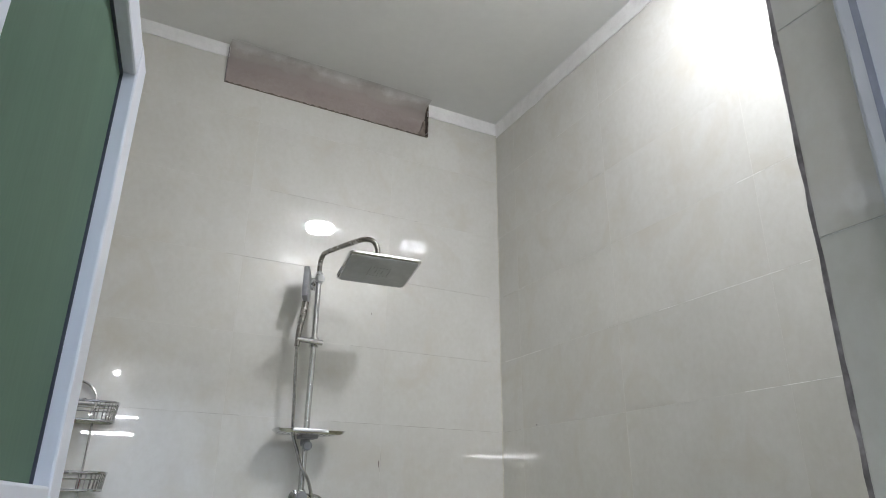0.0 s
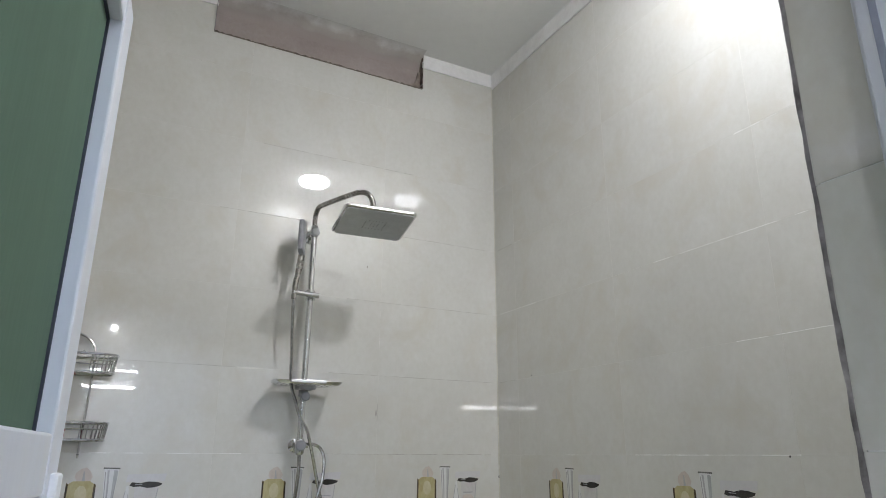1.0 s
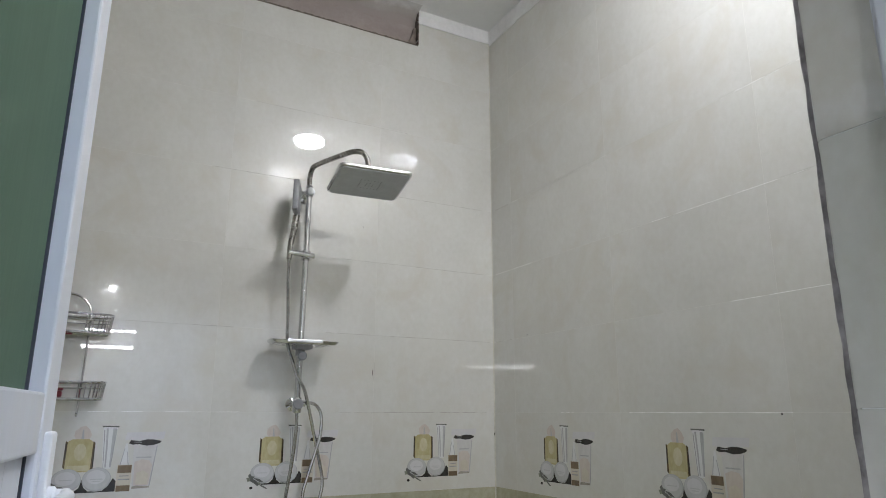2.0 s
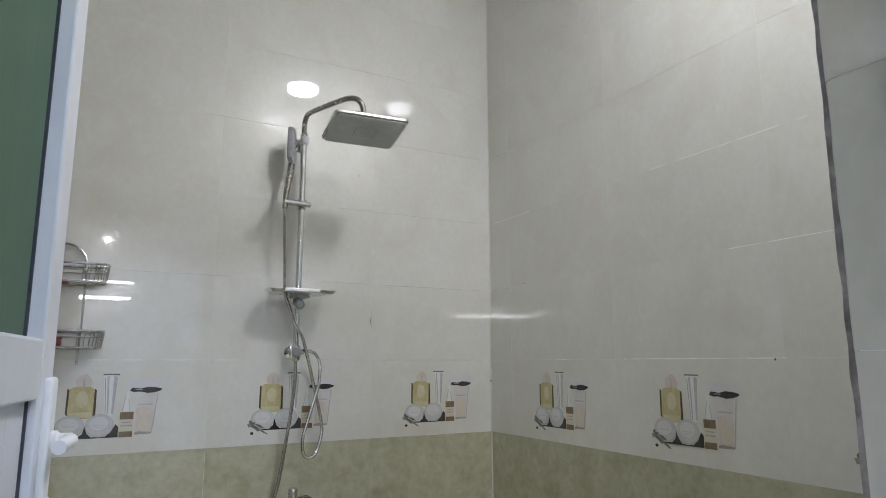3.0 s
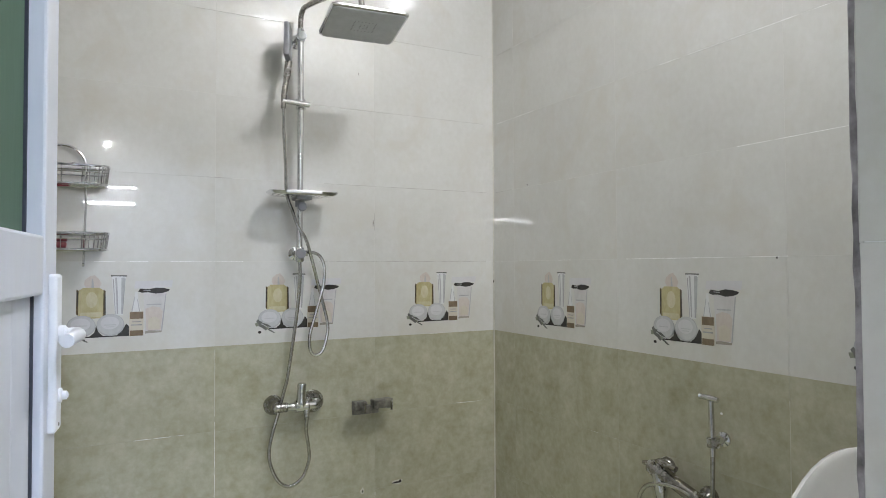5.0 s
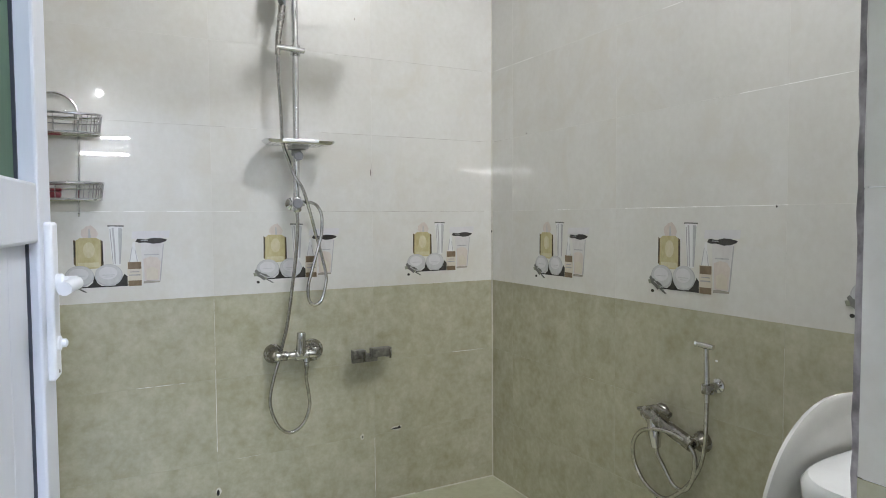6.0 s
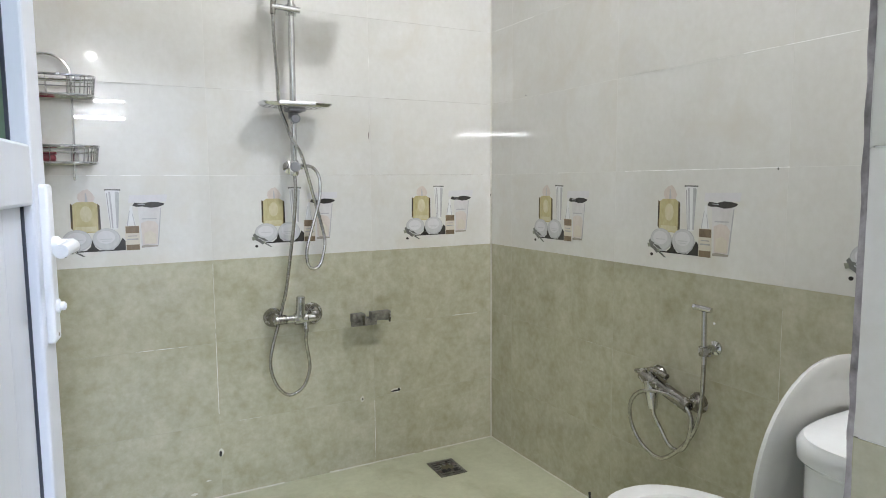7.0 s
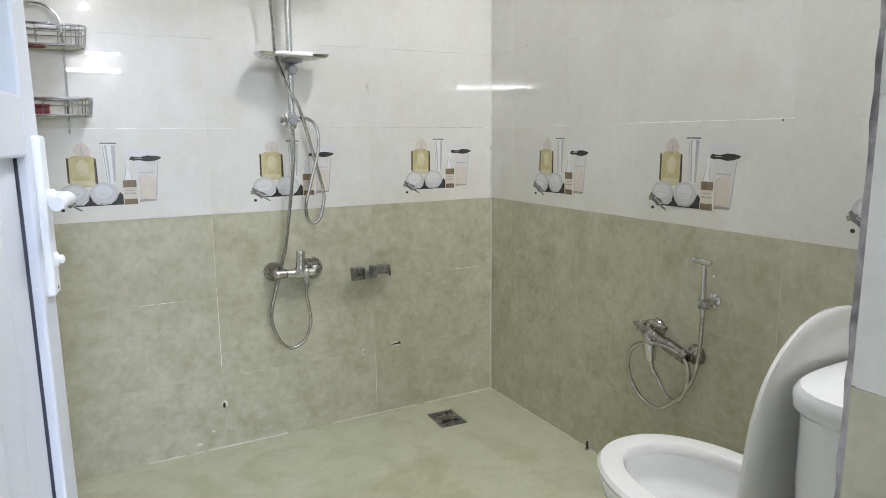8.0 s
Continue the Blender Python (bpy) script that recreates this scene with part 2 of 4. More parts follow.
def prism(outline, depth0, depth1, plane, bm=None):
    """An outline (s, z) drawn out from depth0 to depth1; plane(s, z, depth) gives the place."""
    bm = bm or bmesh.new()
    a = [bm.verts.new(plane(s, z, depth0)) for s, z in outline]
    b = [bm.verts.new(plane(s, z, depth1)) for s, z in outline]
    n = len(outline)
    bm.faces.new(a)
    bm.faces.new(b[::-1])
    for i in range(n):
        bm.faces.new((a[i], b[i], b[(i + 1) % n], a[(i + 1) % n]))
    return bm


def loft(rings, bm=None, caps=True):
    bm = bm or bmesh.new()
    made = [[bm.verts.new(p) for p in ring] for ring in rings]
    n = len(made[0])
    for one, two in zip(made, made[1:]):
        for k in range(n):
            bm.faces.new((one[k], one[(k + 1) % n], two[(k + 1) % n], two[k]))
    if caps:
        bm.faces.new(made[0][::-1])
        bm.faces.new(made[-1])
    return bm


# depth is counted from the tiles' face into the room
def on_back(s, z, d):
    return Vector((s, -d, z))


def on_right(s, z, d):
    return Vector((-d, -s, z))


def on_front(s, z, d):
    return Vector((s, FRONT + d, z))


def on_reveal(s, z, d):
    return Vector((DOOR_X1 - d, s, z))


def ragged(a, b, steps, amount, seed):
    """A line of points from a to b whose second coordinate wanders."""
    rnd = random.Random(seed)
    out = []
    for i in range(steps + 1):
        u = i / steps
        out.append((a[0] + (b[0] - a[0]) * u, a[1] + (b[1] - a[1]) * u + rnd.uniform(-amount, amount)))
    return out


# ---- large structure ----
def slab(name, lo, hi, mat, label, category="wall"):
    return tagged(part(name, box(lo, hi), mat), label, category, kind="structure")


wall_back = thing("wall_back", "cream tiled shower wall above a band of olive green tiles", "wall", kind="structure")
wall_right = thing("wall_right", "cream tiled side wall above a band of olive green tiles", "wall", kind="structure")
LEAN_IN = Matrix.Rotation(radians(-0.87), 4, "Z") @ Matrix.Diagonal((1, 1.014, 1, 1))   # the side wall is not quite square to the shower wall
wall_right.matrix_basis = LEAN_IN
wall_front = thing("wall_front", "tiled wall with the doorway of the bathroom", "wall", kind="structure")
NOTCH = (-1.316, -0.382, 2.786)   # from, to, lower edge of the place without tiles
part("core", box((LEFT - 0.15, 0.035, 0.0), (0.15, 0.16, CEIL)), PINK, wall_back)
part("grout", box((LEFT, 0.0004, 0.0), (0.0, 0.035, BORDER)), GREEN_GROUT, wall_back)
bed = box((LEFT, 0.0004, BORDER), (0.0, 0.035, NOTCH[2] - 0.002))
box((LEFT, 0.0004, NOTCH[2] - 0.002), (NOTCH[0], 0.035, CEIL), bm=bed)
box((NOTCH[1], 0.0004, NOTCH[2] - 0.002), (0.0, 0.035, CEIL), bm=bed)
part("grout", bed, GROUT, wall_back)
part("core", box((0.0004, FRONT, BORDER), (0.15, 0.035, CEIL)), GROUT, wall_right)
part("core", box((0.0004, FRONT, 0.0), (0.15, 0.035, BORDER)), GREEN_GROUT, wall_right)
core = box((DOOR_X1 + 0.0012, OUTER, 0.0), (0.15, FRONT - 0.009, 2.98))
box((LEFT - 0.15, OUTER, 0.0), (DOOR_X0, FRONT - 0.009, 2.98), bm=core)
box((DOOR_X0, OUTER, DOOR_TOP), (DOOR_X1 + 0.0012, FRONT - 0.0095, 2.98), bm=core)
part("core", core, HALL_PAINT, wall_front)
slab("wall_left", (LEFT - 0.15, FRONT, 0.0), (LEFT, 0.035, CEIL), CREAM, "cream tiled wall behind the open door")
floor = slab("floor", (LEFT - 0.15, OUTER, -0.12), (0.15, 0.16, -0.009), FLOOR_GROUT, "pale green tiled shower floor", "floor")
slab("ceiling", (LEFT - 0.15, FRONT - 0.009, CEIL), (0.15, 0.16, CEIL + 0.12), CEILING_PAINT, "off-white painted ceiling", "ceiling")

# the room outside, behind the camera
HX0, HX1, HY, HZ = -7.2, 1.6, -8.5, 2.98
slab("floor_hall", (HX0, HY, -0.12), (HX1, OUTER, -0.004), HALL_FLOOR, "beige floor of the room outside", "floor")
slab("ceiling_hall", (HX0, HY, HZ), (HX1, OUTER, HZ + 0.12), HALL_PAINT, "white ceiling of the room outside", "ceiling")
slab("wall_hall_rear", (HX0, HY - 0.15, -0.12), (HX1, HY, HZ + 0.12), HALL_PAINT, "white wall of the room outside")
slab("wall_hall_west", (HX0 - 0.15, HY, -0.12), (HX0, OUTER, HZ + 0.12), HALL_PAINT, "white side wall of the room outside")
slab("wall_hall_east", (HX1, HY, -0.12), (HX1 + 0.15, OUTER, HZ + 0.12), HALL_PAINT, "white side wall of the room outside")
slab("wall_hall_front", (HX0, OUTER, -0.12), (LEFT - 0.15, OUTER + 0.15, HZ + 0.12), HALL_PAINT, "white wall beside the bathroom")
slab("wall_hall_corner", (0.15, OUTER, -0.12), (HX1, OUTER + 0.15, HZ + 0.12), HALL_PAINT, "white wall beside the bathroom")

# plaster strips between the tiles and the ceiling
def plaster_strip(name, plane, s0, s1, low, parent, seed):
    lower = ragged((s0, low), (s1, low), max(4, int(abs(s1 - s0) / 0.055)), 0.0032, seed)
    return part(name, prism(lower + [(s1, CEIL), (s0, CEIL)], -0.001, 0.004, plane), PLASTER, parent, "rough white plaster strip")


plaster_strip("plaster_strip", on_back, LEFT, NOTCH[0] + 0.004, 2.902, wall_back, 3)
plaster_strip("plaster_strip", on_back, NOTCH[1] - 0.002, -0.001, 2.898, wall_back, 4)
plaster_strip("plaster_strip", on_right, 0.005, -FRONT, 2.886, wall_right, 5)
# broken edge of the bare place
edge = ragged((NOTCH[0], NOTCH[2] + 0.001), (NOTCH[1], NOTCH[2] + 0.001), 90, 0.0028, 8)
part("broken_edge", prism(edge + [(NOTCH[1], NOTCH[2] - 0.006), (NOTCH[0], NOTCH[2] - 0.006)], -0.034, 0.0007, on_back), DARK_MORTAR, wall_back, "dark broken tile edge")
side = [(NOTCH[1] - 0.001 + random.Random(k).uniform(-0.003, 0.002), NOTCH[2] + k * 0.0115) for k in range(17)]
part("broken_edge", prism([(NOTCH[1] + 0.001, NOTCH[2])] + [(NOTCH[1] + 0.001, CEIL)] + side[::-1], -0.034, 0.0052, on_back), DARK_MORTAR, wall_back)
side = [(NOTCH[0] + 0.001 + random.Random(k + 50).uniform(-0.001, 0.0025), NOTCH[2] + k * 0.0115) for k in range(17)]
part("broken_edge", prism(side + [(NOTCH[0] - 0.001, CEIL), (NOTCH[0] - 0.001, NOTCH[2])], -0.034, 0.0052, on_back), RAW_EDGE, wall_back)
lump = [(NOTCH[1] - 0.09, NOTCH[2] + 0.004), (NOTCH[1] - 0.05, NOTCH[2] + 0.022), (NOTCH[1] - 0.032, NOTCH[2] + 0.03), (NOTCH[1] - 0.02, NOTCH[2] + 0.055),
        (NOTCH[1] - 0.012, NOTCH[2] + 0.095), (NOTCH[1], NOTCH[2] + 0.10), (NOTCH[1], NOTCH[2] + 0.002)]
part("mortar_lump", prism(lump, -0.036, -0.022, on_back), BROWN_MORTAR, wall_back, "crumbled brown mortar in the corner")

# rounded plaster where the ceiling runs down into the bare place
cove = []
for k in range(13):
    a = radians(90 * k / 12)
    cove.append((-0.045 + 0.079 * math.sin(a), CEIL - 0.001 - 0.072 * (1 - math.cos(a))))
rings = [[Vector((x, y, z)) for y, z in cove] + [Vector((x, 0.0352, CEIL)), Vector((x, -0.045, CEIL))] for x in (NOTCH[0] + 0.001, NOTCH[1] - 0.001)]
part("ceiling_cove", loft(rings), COVE, wall_back, "smeared plaster between mortar and ceiling", smooth=True)

# caulk in the corners
part("caulk_line", tube(rounded([(-0.002, -0.002, 0.0), (-0.0035, -0.003, 0.3), (-0.002, -0.0025, 0.6), (-0.003, -0.003, BORDER), (-0.0015, -0.0015, BORDER + 0.3), (0, 0, 1.8), (0, 0, 2.9)], 5),
                        0.0028, 6), CAULK, wall_back, "white caulk bead")
for s0, s1 in ((-1.42, -1.30), (-1.27, -1.235), (-1.22, -0.93), (-0.75, -0.38), (-0.34, 0.0)):
    part("caulk_line", tube([(s0 + (s1 - s0) * k / 9, -0.002 - 0.001 * math.sin(k * 2.1 + s0), 0.001) for k in range(10)], 0.0032, 6), CAULK, wall_back)
part("caulk_line", tube([(-0.002 - 0.0012 * math.sin(k * 1.7), -0.7 * k / 14, 0.001) for k in range(15)], 0.0028, 6), CAULK, wall_right)

# ---- doorway ----
LEAF = pose(-1.682, -2.054, 0.012, 0, 0, 82.5)   # x runs from the hinges to the free edge, -y is the face seen
door = thing("door_1", "open white aluminium door with green frosted glass and lever handle", "door", LEAF, kind="structure")
DW, DH, DT, STILE = 0.72, 1.86, 0.052, 0.078
part("stile", box((DW - STILE, 0, 0), (DW, DT, DH), 0.004), WHITE_ALU, door)
part("stile", box((0, 0, 0), (STILE, DT, DH), 0.004), WHITE_ALU, door)
for z0, z1 in ((DH - 0.062, DH), (1.091, 1.168), (0.0, 0.11)):
    part("rail", box((STILE - 0.001, 0.0015, z0), (DW - STILE + 0.001, DT - 0.0015, z1), 0.004), WHITE_ALU, door)
part("glass_pane", box((STILE - 0.006, 0.0255, 1.16), (DW - STILE + 0.006, 0.031, DH - 0.055)), GREEN_GLASS, door, "green frosted glass")
gasket = bmesh.new()
g0, g1, z0, z1 = STILE - 0.0005, DW - STILE + 0.0005, 1.1675, DH - 0.0615
for lo, hi in (((g0, 0.0215, z0), (g0 + 0.005, 0.0255, z1)), ((g1 - 0.005, 0.0215, z0), (g1, 0.0255, z1)),
               ((g0 + 0.005, 0.0225, z0), (g1 - 0.005, 0.0255, z0 + 0.002)), ((g0 + 0.005, 0.0215, z1 - 0.005), (g1 - 0.005, 0.0255, z1))):
    box(lo, hi, bm=gasket)
part("gasket", gasket, RUBBER, door, "dark rubber gasket")
for k in range(6):
    w = (DW - 2 * STILE) / 6
    part("panel_board", box((STILE + k * w + 0.0004, 0.016, 0.10), (STILE + (k + 1) * w - 0.0004, 0.034, 1.10), 0.001), WHITE_ALU, door)
gasket = bmesh.new()
box((DW - STILE - 0.004, 0.0125, 0.11), (DW - STILE + 0.001, 0.0165, 1.091), bm=gasket)
part("gasket", gasket, RUBBER, door)
LX = DW - 0.036
plate = part("lock_plate", box((LX - 0.019, -0.010, 0.905), (LX + 0.021, 0.002, 1.118), 0.005, steps=3), LOCK_WHITE, door, "white lock plate")
lever = lathe([(0, 0.012), (0.008, 0.012), (0.011, 0.0085), (0.026, 0.0085)], (LX, -0.009, 1.036), (0, -1, 0), 16)
tube(rounded([(LX, -0.030, 1.036), (LX - 0.018, -0.036, 1.036), (LX - 0.055, -0.036, 1.037), (LX - 0.09, -0.033, 1.035)], 5), 0.0088, 12, lever)
part("lever_handle", lever, LOCK_WHITE, plate, smooth=True)
part("thumb_turn", lathe([(0, 0.010), (0.004, 0.010), (0.005, 0.006), (0.010, 0.006), (0.012, 0.003)], (LX + 0.002, -0.009, 0.953), (0, -1, 0), 14), LOCK_WHITE, plate, smooth=True)
part("screw", lathe([(0, 0.003), (0.0015, 0.002)], (LX, -0.0095, 0.915), (0, -1, 0), 8), DARK_METAL, plate)
for z in (0.25, 0.95, 1.65):
    part("hinge", lathe([(0, 0.008), (0.09, 0.008)], (0.0, -0.006, z), (0, 0, 1), 12), WHITE_ALU, door, smooth=True)

frame_1 = thing("door_frame", "white coated aluminium door frame in the tiled doorway", "door frame", kind="structure")
FY0, FY1 = OUTER - 0.012, -2.117
for name, lo, hi in (("jamb", (DOOR_X1 - 0.030, FY0, 0.0), (DOOR_X1 + 0.012, FY1, DOOR_TOP)), ("jamb", (DOOR_X0, FY0, 0.0), (DOOR_X0 + 0.03, FY1, DOOR_TOP)),
                     ("head", (DOOR_X0 + 0.03, FY0, DOOR_TOP - 0.075), (DOOR_X1 - 0.03, FY1, DOOR_TOP))):
    part(name, box(lo, hi, 0.003), WHITE_ALU, frame_1)
part("stop_strip", box((DOOR_X1 - 0.014, FY1, 0.0), (DOOR_X1 - 0.0005, FY1 + 0.010, DOOR_TOP - 0.036), 0.002), WHITE_ALU, frame_1)
# no seal here: thin strip drawn for the shade line in the jamb
part("gasket", box((DOOR_X1 - 0.031, -2.140, 0.0), (DOOR_X1 - 0.0298, -2.132, DOOR_TOP - 0.036)), SEAM_SHADE, frame_1)

# raw cement edge between the reveal and the bathroom
rnd = random.Random(21)
steps = 70
raw = [(FRONT + 0.002 + rnd.uniform(-0.001, 0.0015), DOOR_TOP * k / steps) for k in range(steps + 1)]
raw2 = [(FRONT - 0.0045 - 0.0007 * math.sin(k * 0.23) + rnd.uniform(-0.0009, 0.0009), DOOR_TOP * k / steps) for k in range(steps + 1)]
part("raw_edge", prism(raw + raw2[::-1], -0.009, -0.0006, on_reveal), RAW_EDGE, wall_front, "dark raw cement edge with missing grout")
for z in (1.32, 1.415, 1.10, 1.02, 0.70, 1.62):
    h = rnd.uniform(0.006, 0.012)
    part("grout_crumb", prism([(FRONT - 0.003, z), (FRONT - 0.002, z + h * 0.7), (FRONT - 0.006, z + h), (FRONT - 0.012, z + h * 0.6), (FRONT - 0.011, z)], -0.004, -0.0008, on_reveal), RAW_EDGE, wall_front)


# ---- things of the shower ----
shower = thing("shower_set", "chrome rain shower with riser, tray, hand shower and looped hose", "shower")
PX, PY = -0.871, -0.068
arm = [(PX, PY, 1.99), (PX, PY, 2.035), (PX + 0.003, PY - 0.012, 2.066), (PX + 0.013, PY - 0.045, 2.078), (PX + 0.05, PY - 0.22, 2.062), (PX + 0.072, PY - 0.282, 2.058),
       (PX + 0.095, PY - 0.308, 2.048), (PX + 0.112, PY - 0.314, 2.022), (PX + 0.118, PY - 0.312, 1.975)]
low = [(PX - 0.004, PY, 1.195), (PX - 0.002, PY, 1.4), (PX, PY, 1.70), (PX, PY, 1.96)]
part("riser_pipe", tube(low, 0.0115, 14), CHROME, shower, smooth=True)
part("arm", tube(rounded(arm, 6), 0.0098, 14), WORN_CHROME, shower, "brushed curved shower arm", smooth=True)
part("collar", lathe([(0, 0.0115), (0.004, 0.0145), (0.045, 0.0145), (0.05, 0.012)], (PX, PY, 1.955), (0, 0, 1), 18), CHROME, shower, smooth=True)
part("wall_bracket", lathe([(0, 0.026), (0.006, 0.026), (0.012, 0.011), (0.06, 0.011)], (PX, 0, 1.975), (0, -1, 0), 18), CHROME, shower, smooth=True)
part("bracket_cap", lathe([(0, 0.016), (0.018, 0.017), (0.024, 0.014), (0.026, 0.005)], (PX, PY - 0.004, 1.975), (0, -1, 0), 18), WHITE_PLASTIC, shower, "white round bracket cap", smooth=True)

# rain head
HEAD = Matrix.Translation((-0.747, -0.374, 1.941)) @ Matrix.Rotation(radians(-5), 4, "Z") @ Matrix.Rotation(radians(-11), 4, "X")
def squarish(w, d, r, z, n=6):
    pts = []
    for cx, cy, a0 in ((w - r, d - r, 0), (-w + r, d - r, 90), (-w + r, -d + r, 180), (w - r, -d + r, 270)):
        for k in range(n + 1):
            a = radians(a0 + 90 * k / n)
            pts.append(HEAD @ Vector((cx + r * math.cos(a), cy + r * math.sin(a), z)))
    return pts
head = part("rain_head", loft([squarish(0.124, 0.094, 0.018, -0.004), squarish(0.130, 0.100, 0.02, -0.001), squarish(0.131, 0.101, 0.02, 0.006), squarish(0.127, 0.097, 0.02, 0.0095),
                               squarish(0.03, 0.03, 0.02, 0.014)]), CHROME, shower, "flat rectangular rain shower head", smooth=True)
part("nozzle_plate", loft([squarish(0.122, 0.092, 0.016, -0.0065), squarish(0.123, 0.093, 0.016, -0.0035)]), GREY_RUBBER, head, "grey nozzle plate")
nozzles = bmesh.new()
for i in range(-3, 4):
    for j in range(-3, 4):
        if max(abs(i), abs(j)) in (1, 3):
            lathe([(0, 0.0024), (0.0015, 0.0016)], HEAD @ Vector((i * 0.012, j * 0.009, -0.0065)), (0, 0, -1), 6, nozzles)
part("nozzle_field", nozzles, NOZZLE, head)
part("swivel", lathe([(0, 0.012), (0.02, 0.012), (0.024, 0.016), (0.045, 0.016), (0.05, 0.01)], (-0.750, -0.377, 1.946), (0, 0, 1), 16), CHROME, shower, smooth=True)

# hand shower in its slider
slider = tube([(-0.945, PY - 0.030, 1.727), (-0.848, PY - 0.030, 1.722)], 0.0105, 14)
lathe([(-0.018, 0.018), (0.018, 0.018)], (PX, PY, 1.727), (0, 0, 1), 16, slider)
part("slider", slider, CHROME, shower, "chrome sliding hand shower holder", smooth=True)
hand = thing("hand_shower", "dark grey rectangular hand shower in a chrome holder", "hand shower")
body = box((-0.045, -0.0105, -0.062), (0.045, 0.0105, 0.062), 0.006)
bmesh.ops.transform(body, matrix=pose(-0.927, -0.104, 1.934, 0, 7, 68), verts=body.verts)
part("spray_head", body, SPRAY_GREY, hand, "dark flat spray head", smooth=True)
part("grip", tube(rounded([(-0.922, -0.092, 1.872), (-0.928, -0.094, 1.82), (-0.938, -0.097, 1.76), (-0.942, -0.099, 1.70)], 4), [0.0125] * 5 + [0.0105] * 5 + [0.0095] * 3, 12), WORN_CHROME, hand, smooth=True)

def ribbed(line, r):
    return [r * (1.03 if k % 2 else 0.94) for k in range(len(line))]
hose = rounded([(-0.942, -0.099, 1.70), (-0.939, -0.095, 1.62), (-0.931, -0.088, 1.50), (-0.926, -0.085, 1.40), (-0.905, -0.088, 1.335), (-0.888, -0.092, 1.285), (-0.857, -0.092, 1.234),
                (-0.825, -0.075, 1.143), (-0.802, -0.06, 1.071), (-0.778, -0.055, 0.987), (-0.765, -0.055, 0.924), (-0.768, -0.055, 0.882), (-0.785, -0.058, 0.831), (-0.811, -0.06, 0.816),
                (-0.832, -0.062, 0.834), (-0.836, -0.065, 0.886), (-0.821, -0.068, 0.947), (-0.794, -0.07, 1.04), (-0.784, -0.07, 1.085), (-0.783, -0.068, 1.143), (-0.799, -0.066, 1.178), (-0.826, -0.066, 1.191), (-0.852, -0.067, 1.188)], 14)
part("hand_hose", tube(hose, ribbed(hose, 0.0062), 8), HOSE_METAL, shower, "ribbed metal shower hose", smooth=True)
hose = rounded([(-0.849, -0.078, 0.60), (-0.851, -0.072, 0.552), (-0.839, -0.062, 0.486), (-0.837, -0.06, 0.442), (-0.854, -0.058, 0.39), (-0.883, -0.056, 0.362), (-0.916, -0.055, 0.356), (-0.95, -0.055, 0.384),
                (-0.974, -0.052, 0.441), (-0.977, -0.048, 0.494), (-0.962, -0.042, 0.555), (-0.941, -0.034, 0.616), (-0.923, -0.036, 0.687), (-0.91, -0.042, 0.745), (-0.893, -0.05, 0.87), (-0.878, -0.06, 1.0), (-0.872, -0.066, 1.10), (-0.874, PY, 1.165)], 14)
part("supply_hose", tube(hose, ribbed(hose, 0.0062), 10), HOSE_METAL, shower, "ribbed metal supply hose", smooth=True)
diverter = lathe([(0, 0.012), (0.006, 0.0165), (0.05, 0.0165), (0.056, 0.0125)], (PX - 0.003, PY, 1.155), (0, 0, 1), 16)
lathe([(0, 0.011), (0.028, 0.011), (0.03, 0.008)], (PX - 0.003, PY, 1.188), (1, 0, 0), 14, diverter)
lathe([(0, 0.011), (0.06, 0.011), (0.066, 0.024), (0.072, 0.024)], (PX - 0.003, PY, 1.186), (0, 1, 0), 16, diverter)
part("diverter", diverter, CHROME, shower, smooth=True)
part("diverter_knob", lathe([(0, 0.015), (0.012, 0.0185), (0.020, 0.0185), (0.024, 0.015), (0.025, 0.004)], (PX - 0.003, PY - 0.012, 1.186), (-0.25, -1, 0), 20), SATIN, shower, "satin grey diverter knob", smooth=True)

# tray on the riser
tray = bmesh.new()
tz = 1.399
def tray_ring(w, d, z, cy=-0.094):
    out = []
    for k in range(32):
        a = 6.28319 * k / 32
        c, s = math.cos(a), math.sin(a)
        out.append((PX - 0.003 + (w - 0.010 * s) * math.copysign(abs(c) ** 0.36, c), cy + d * math.copysign(abs(s) ** 0.4, s), z + 0.003 * (c * c)))
    return out
loft([tray_ring(0.098, 0.046, tz - 0.006), tray_ring(0.112, 0.058, tz - 0.008), tray_ring(0.120, 0.062, tz - 0.002), tray_ring(0.122, 0.064, tz + 0.004), tray_ring(0.114, 0.058, tz + 0.003), tray_ring(0.10, 0.047, tz - 0.003), tray_ring(0.098, 0.046, tz - 0.006)], tray, caps=False)
shelf = part("tray", tray, CHROME, shower, "chrome soap tray on the riser", smooth=True)
for k in range(11):
    x = PX - 0.003 + (k - 5) * 0.0185
    part("tray_slat", box((x - 0.0068, -0.142, tz - 0.0055), (x + 0.0068, -0.046, tz - 0.0025)), CHROME, shelf)
# pale bar in place of the white highlight along the chrome rim
part("highlight_strip", box((PX - 0.075, -0.1625, tz - 0.004), (PX + 0.052, -0.1575, tz + 0.0065), 0.0018), RIM_HIGHLIGHT, shelf, "pale strip standing in for the highlight on the front rim")
clamp = lathe([(0, 0.017), (0.034, 0.017)], (PX - 0.002, PY, tz - 0.044), (0, 0, 1), 16)
box((PX - 0.032, PY - 0.055, tz - 0.022), (PX + 0.028, PY + 0.008, tz - 0.007), 0.003, clamp)
part("tray_clamp", clamp, DARK_PLASTIC, shower)
part("clamp_knob", lathe([(0, 0.011), (0.012, 0.0165), (0.024, 0.0165), (0.028, 0.013), (0.029, 0.004)], (PX - 0.001, PY - 0.020, tz - 0.046), (-0.2, -1, 0), 18), SATIN, shower, smooth=True)

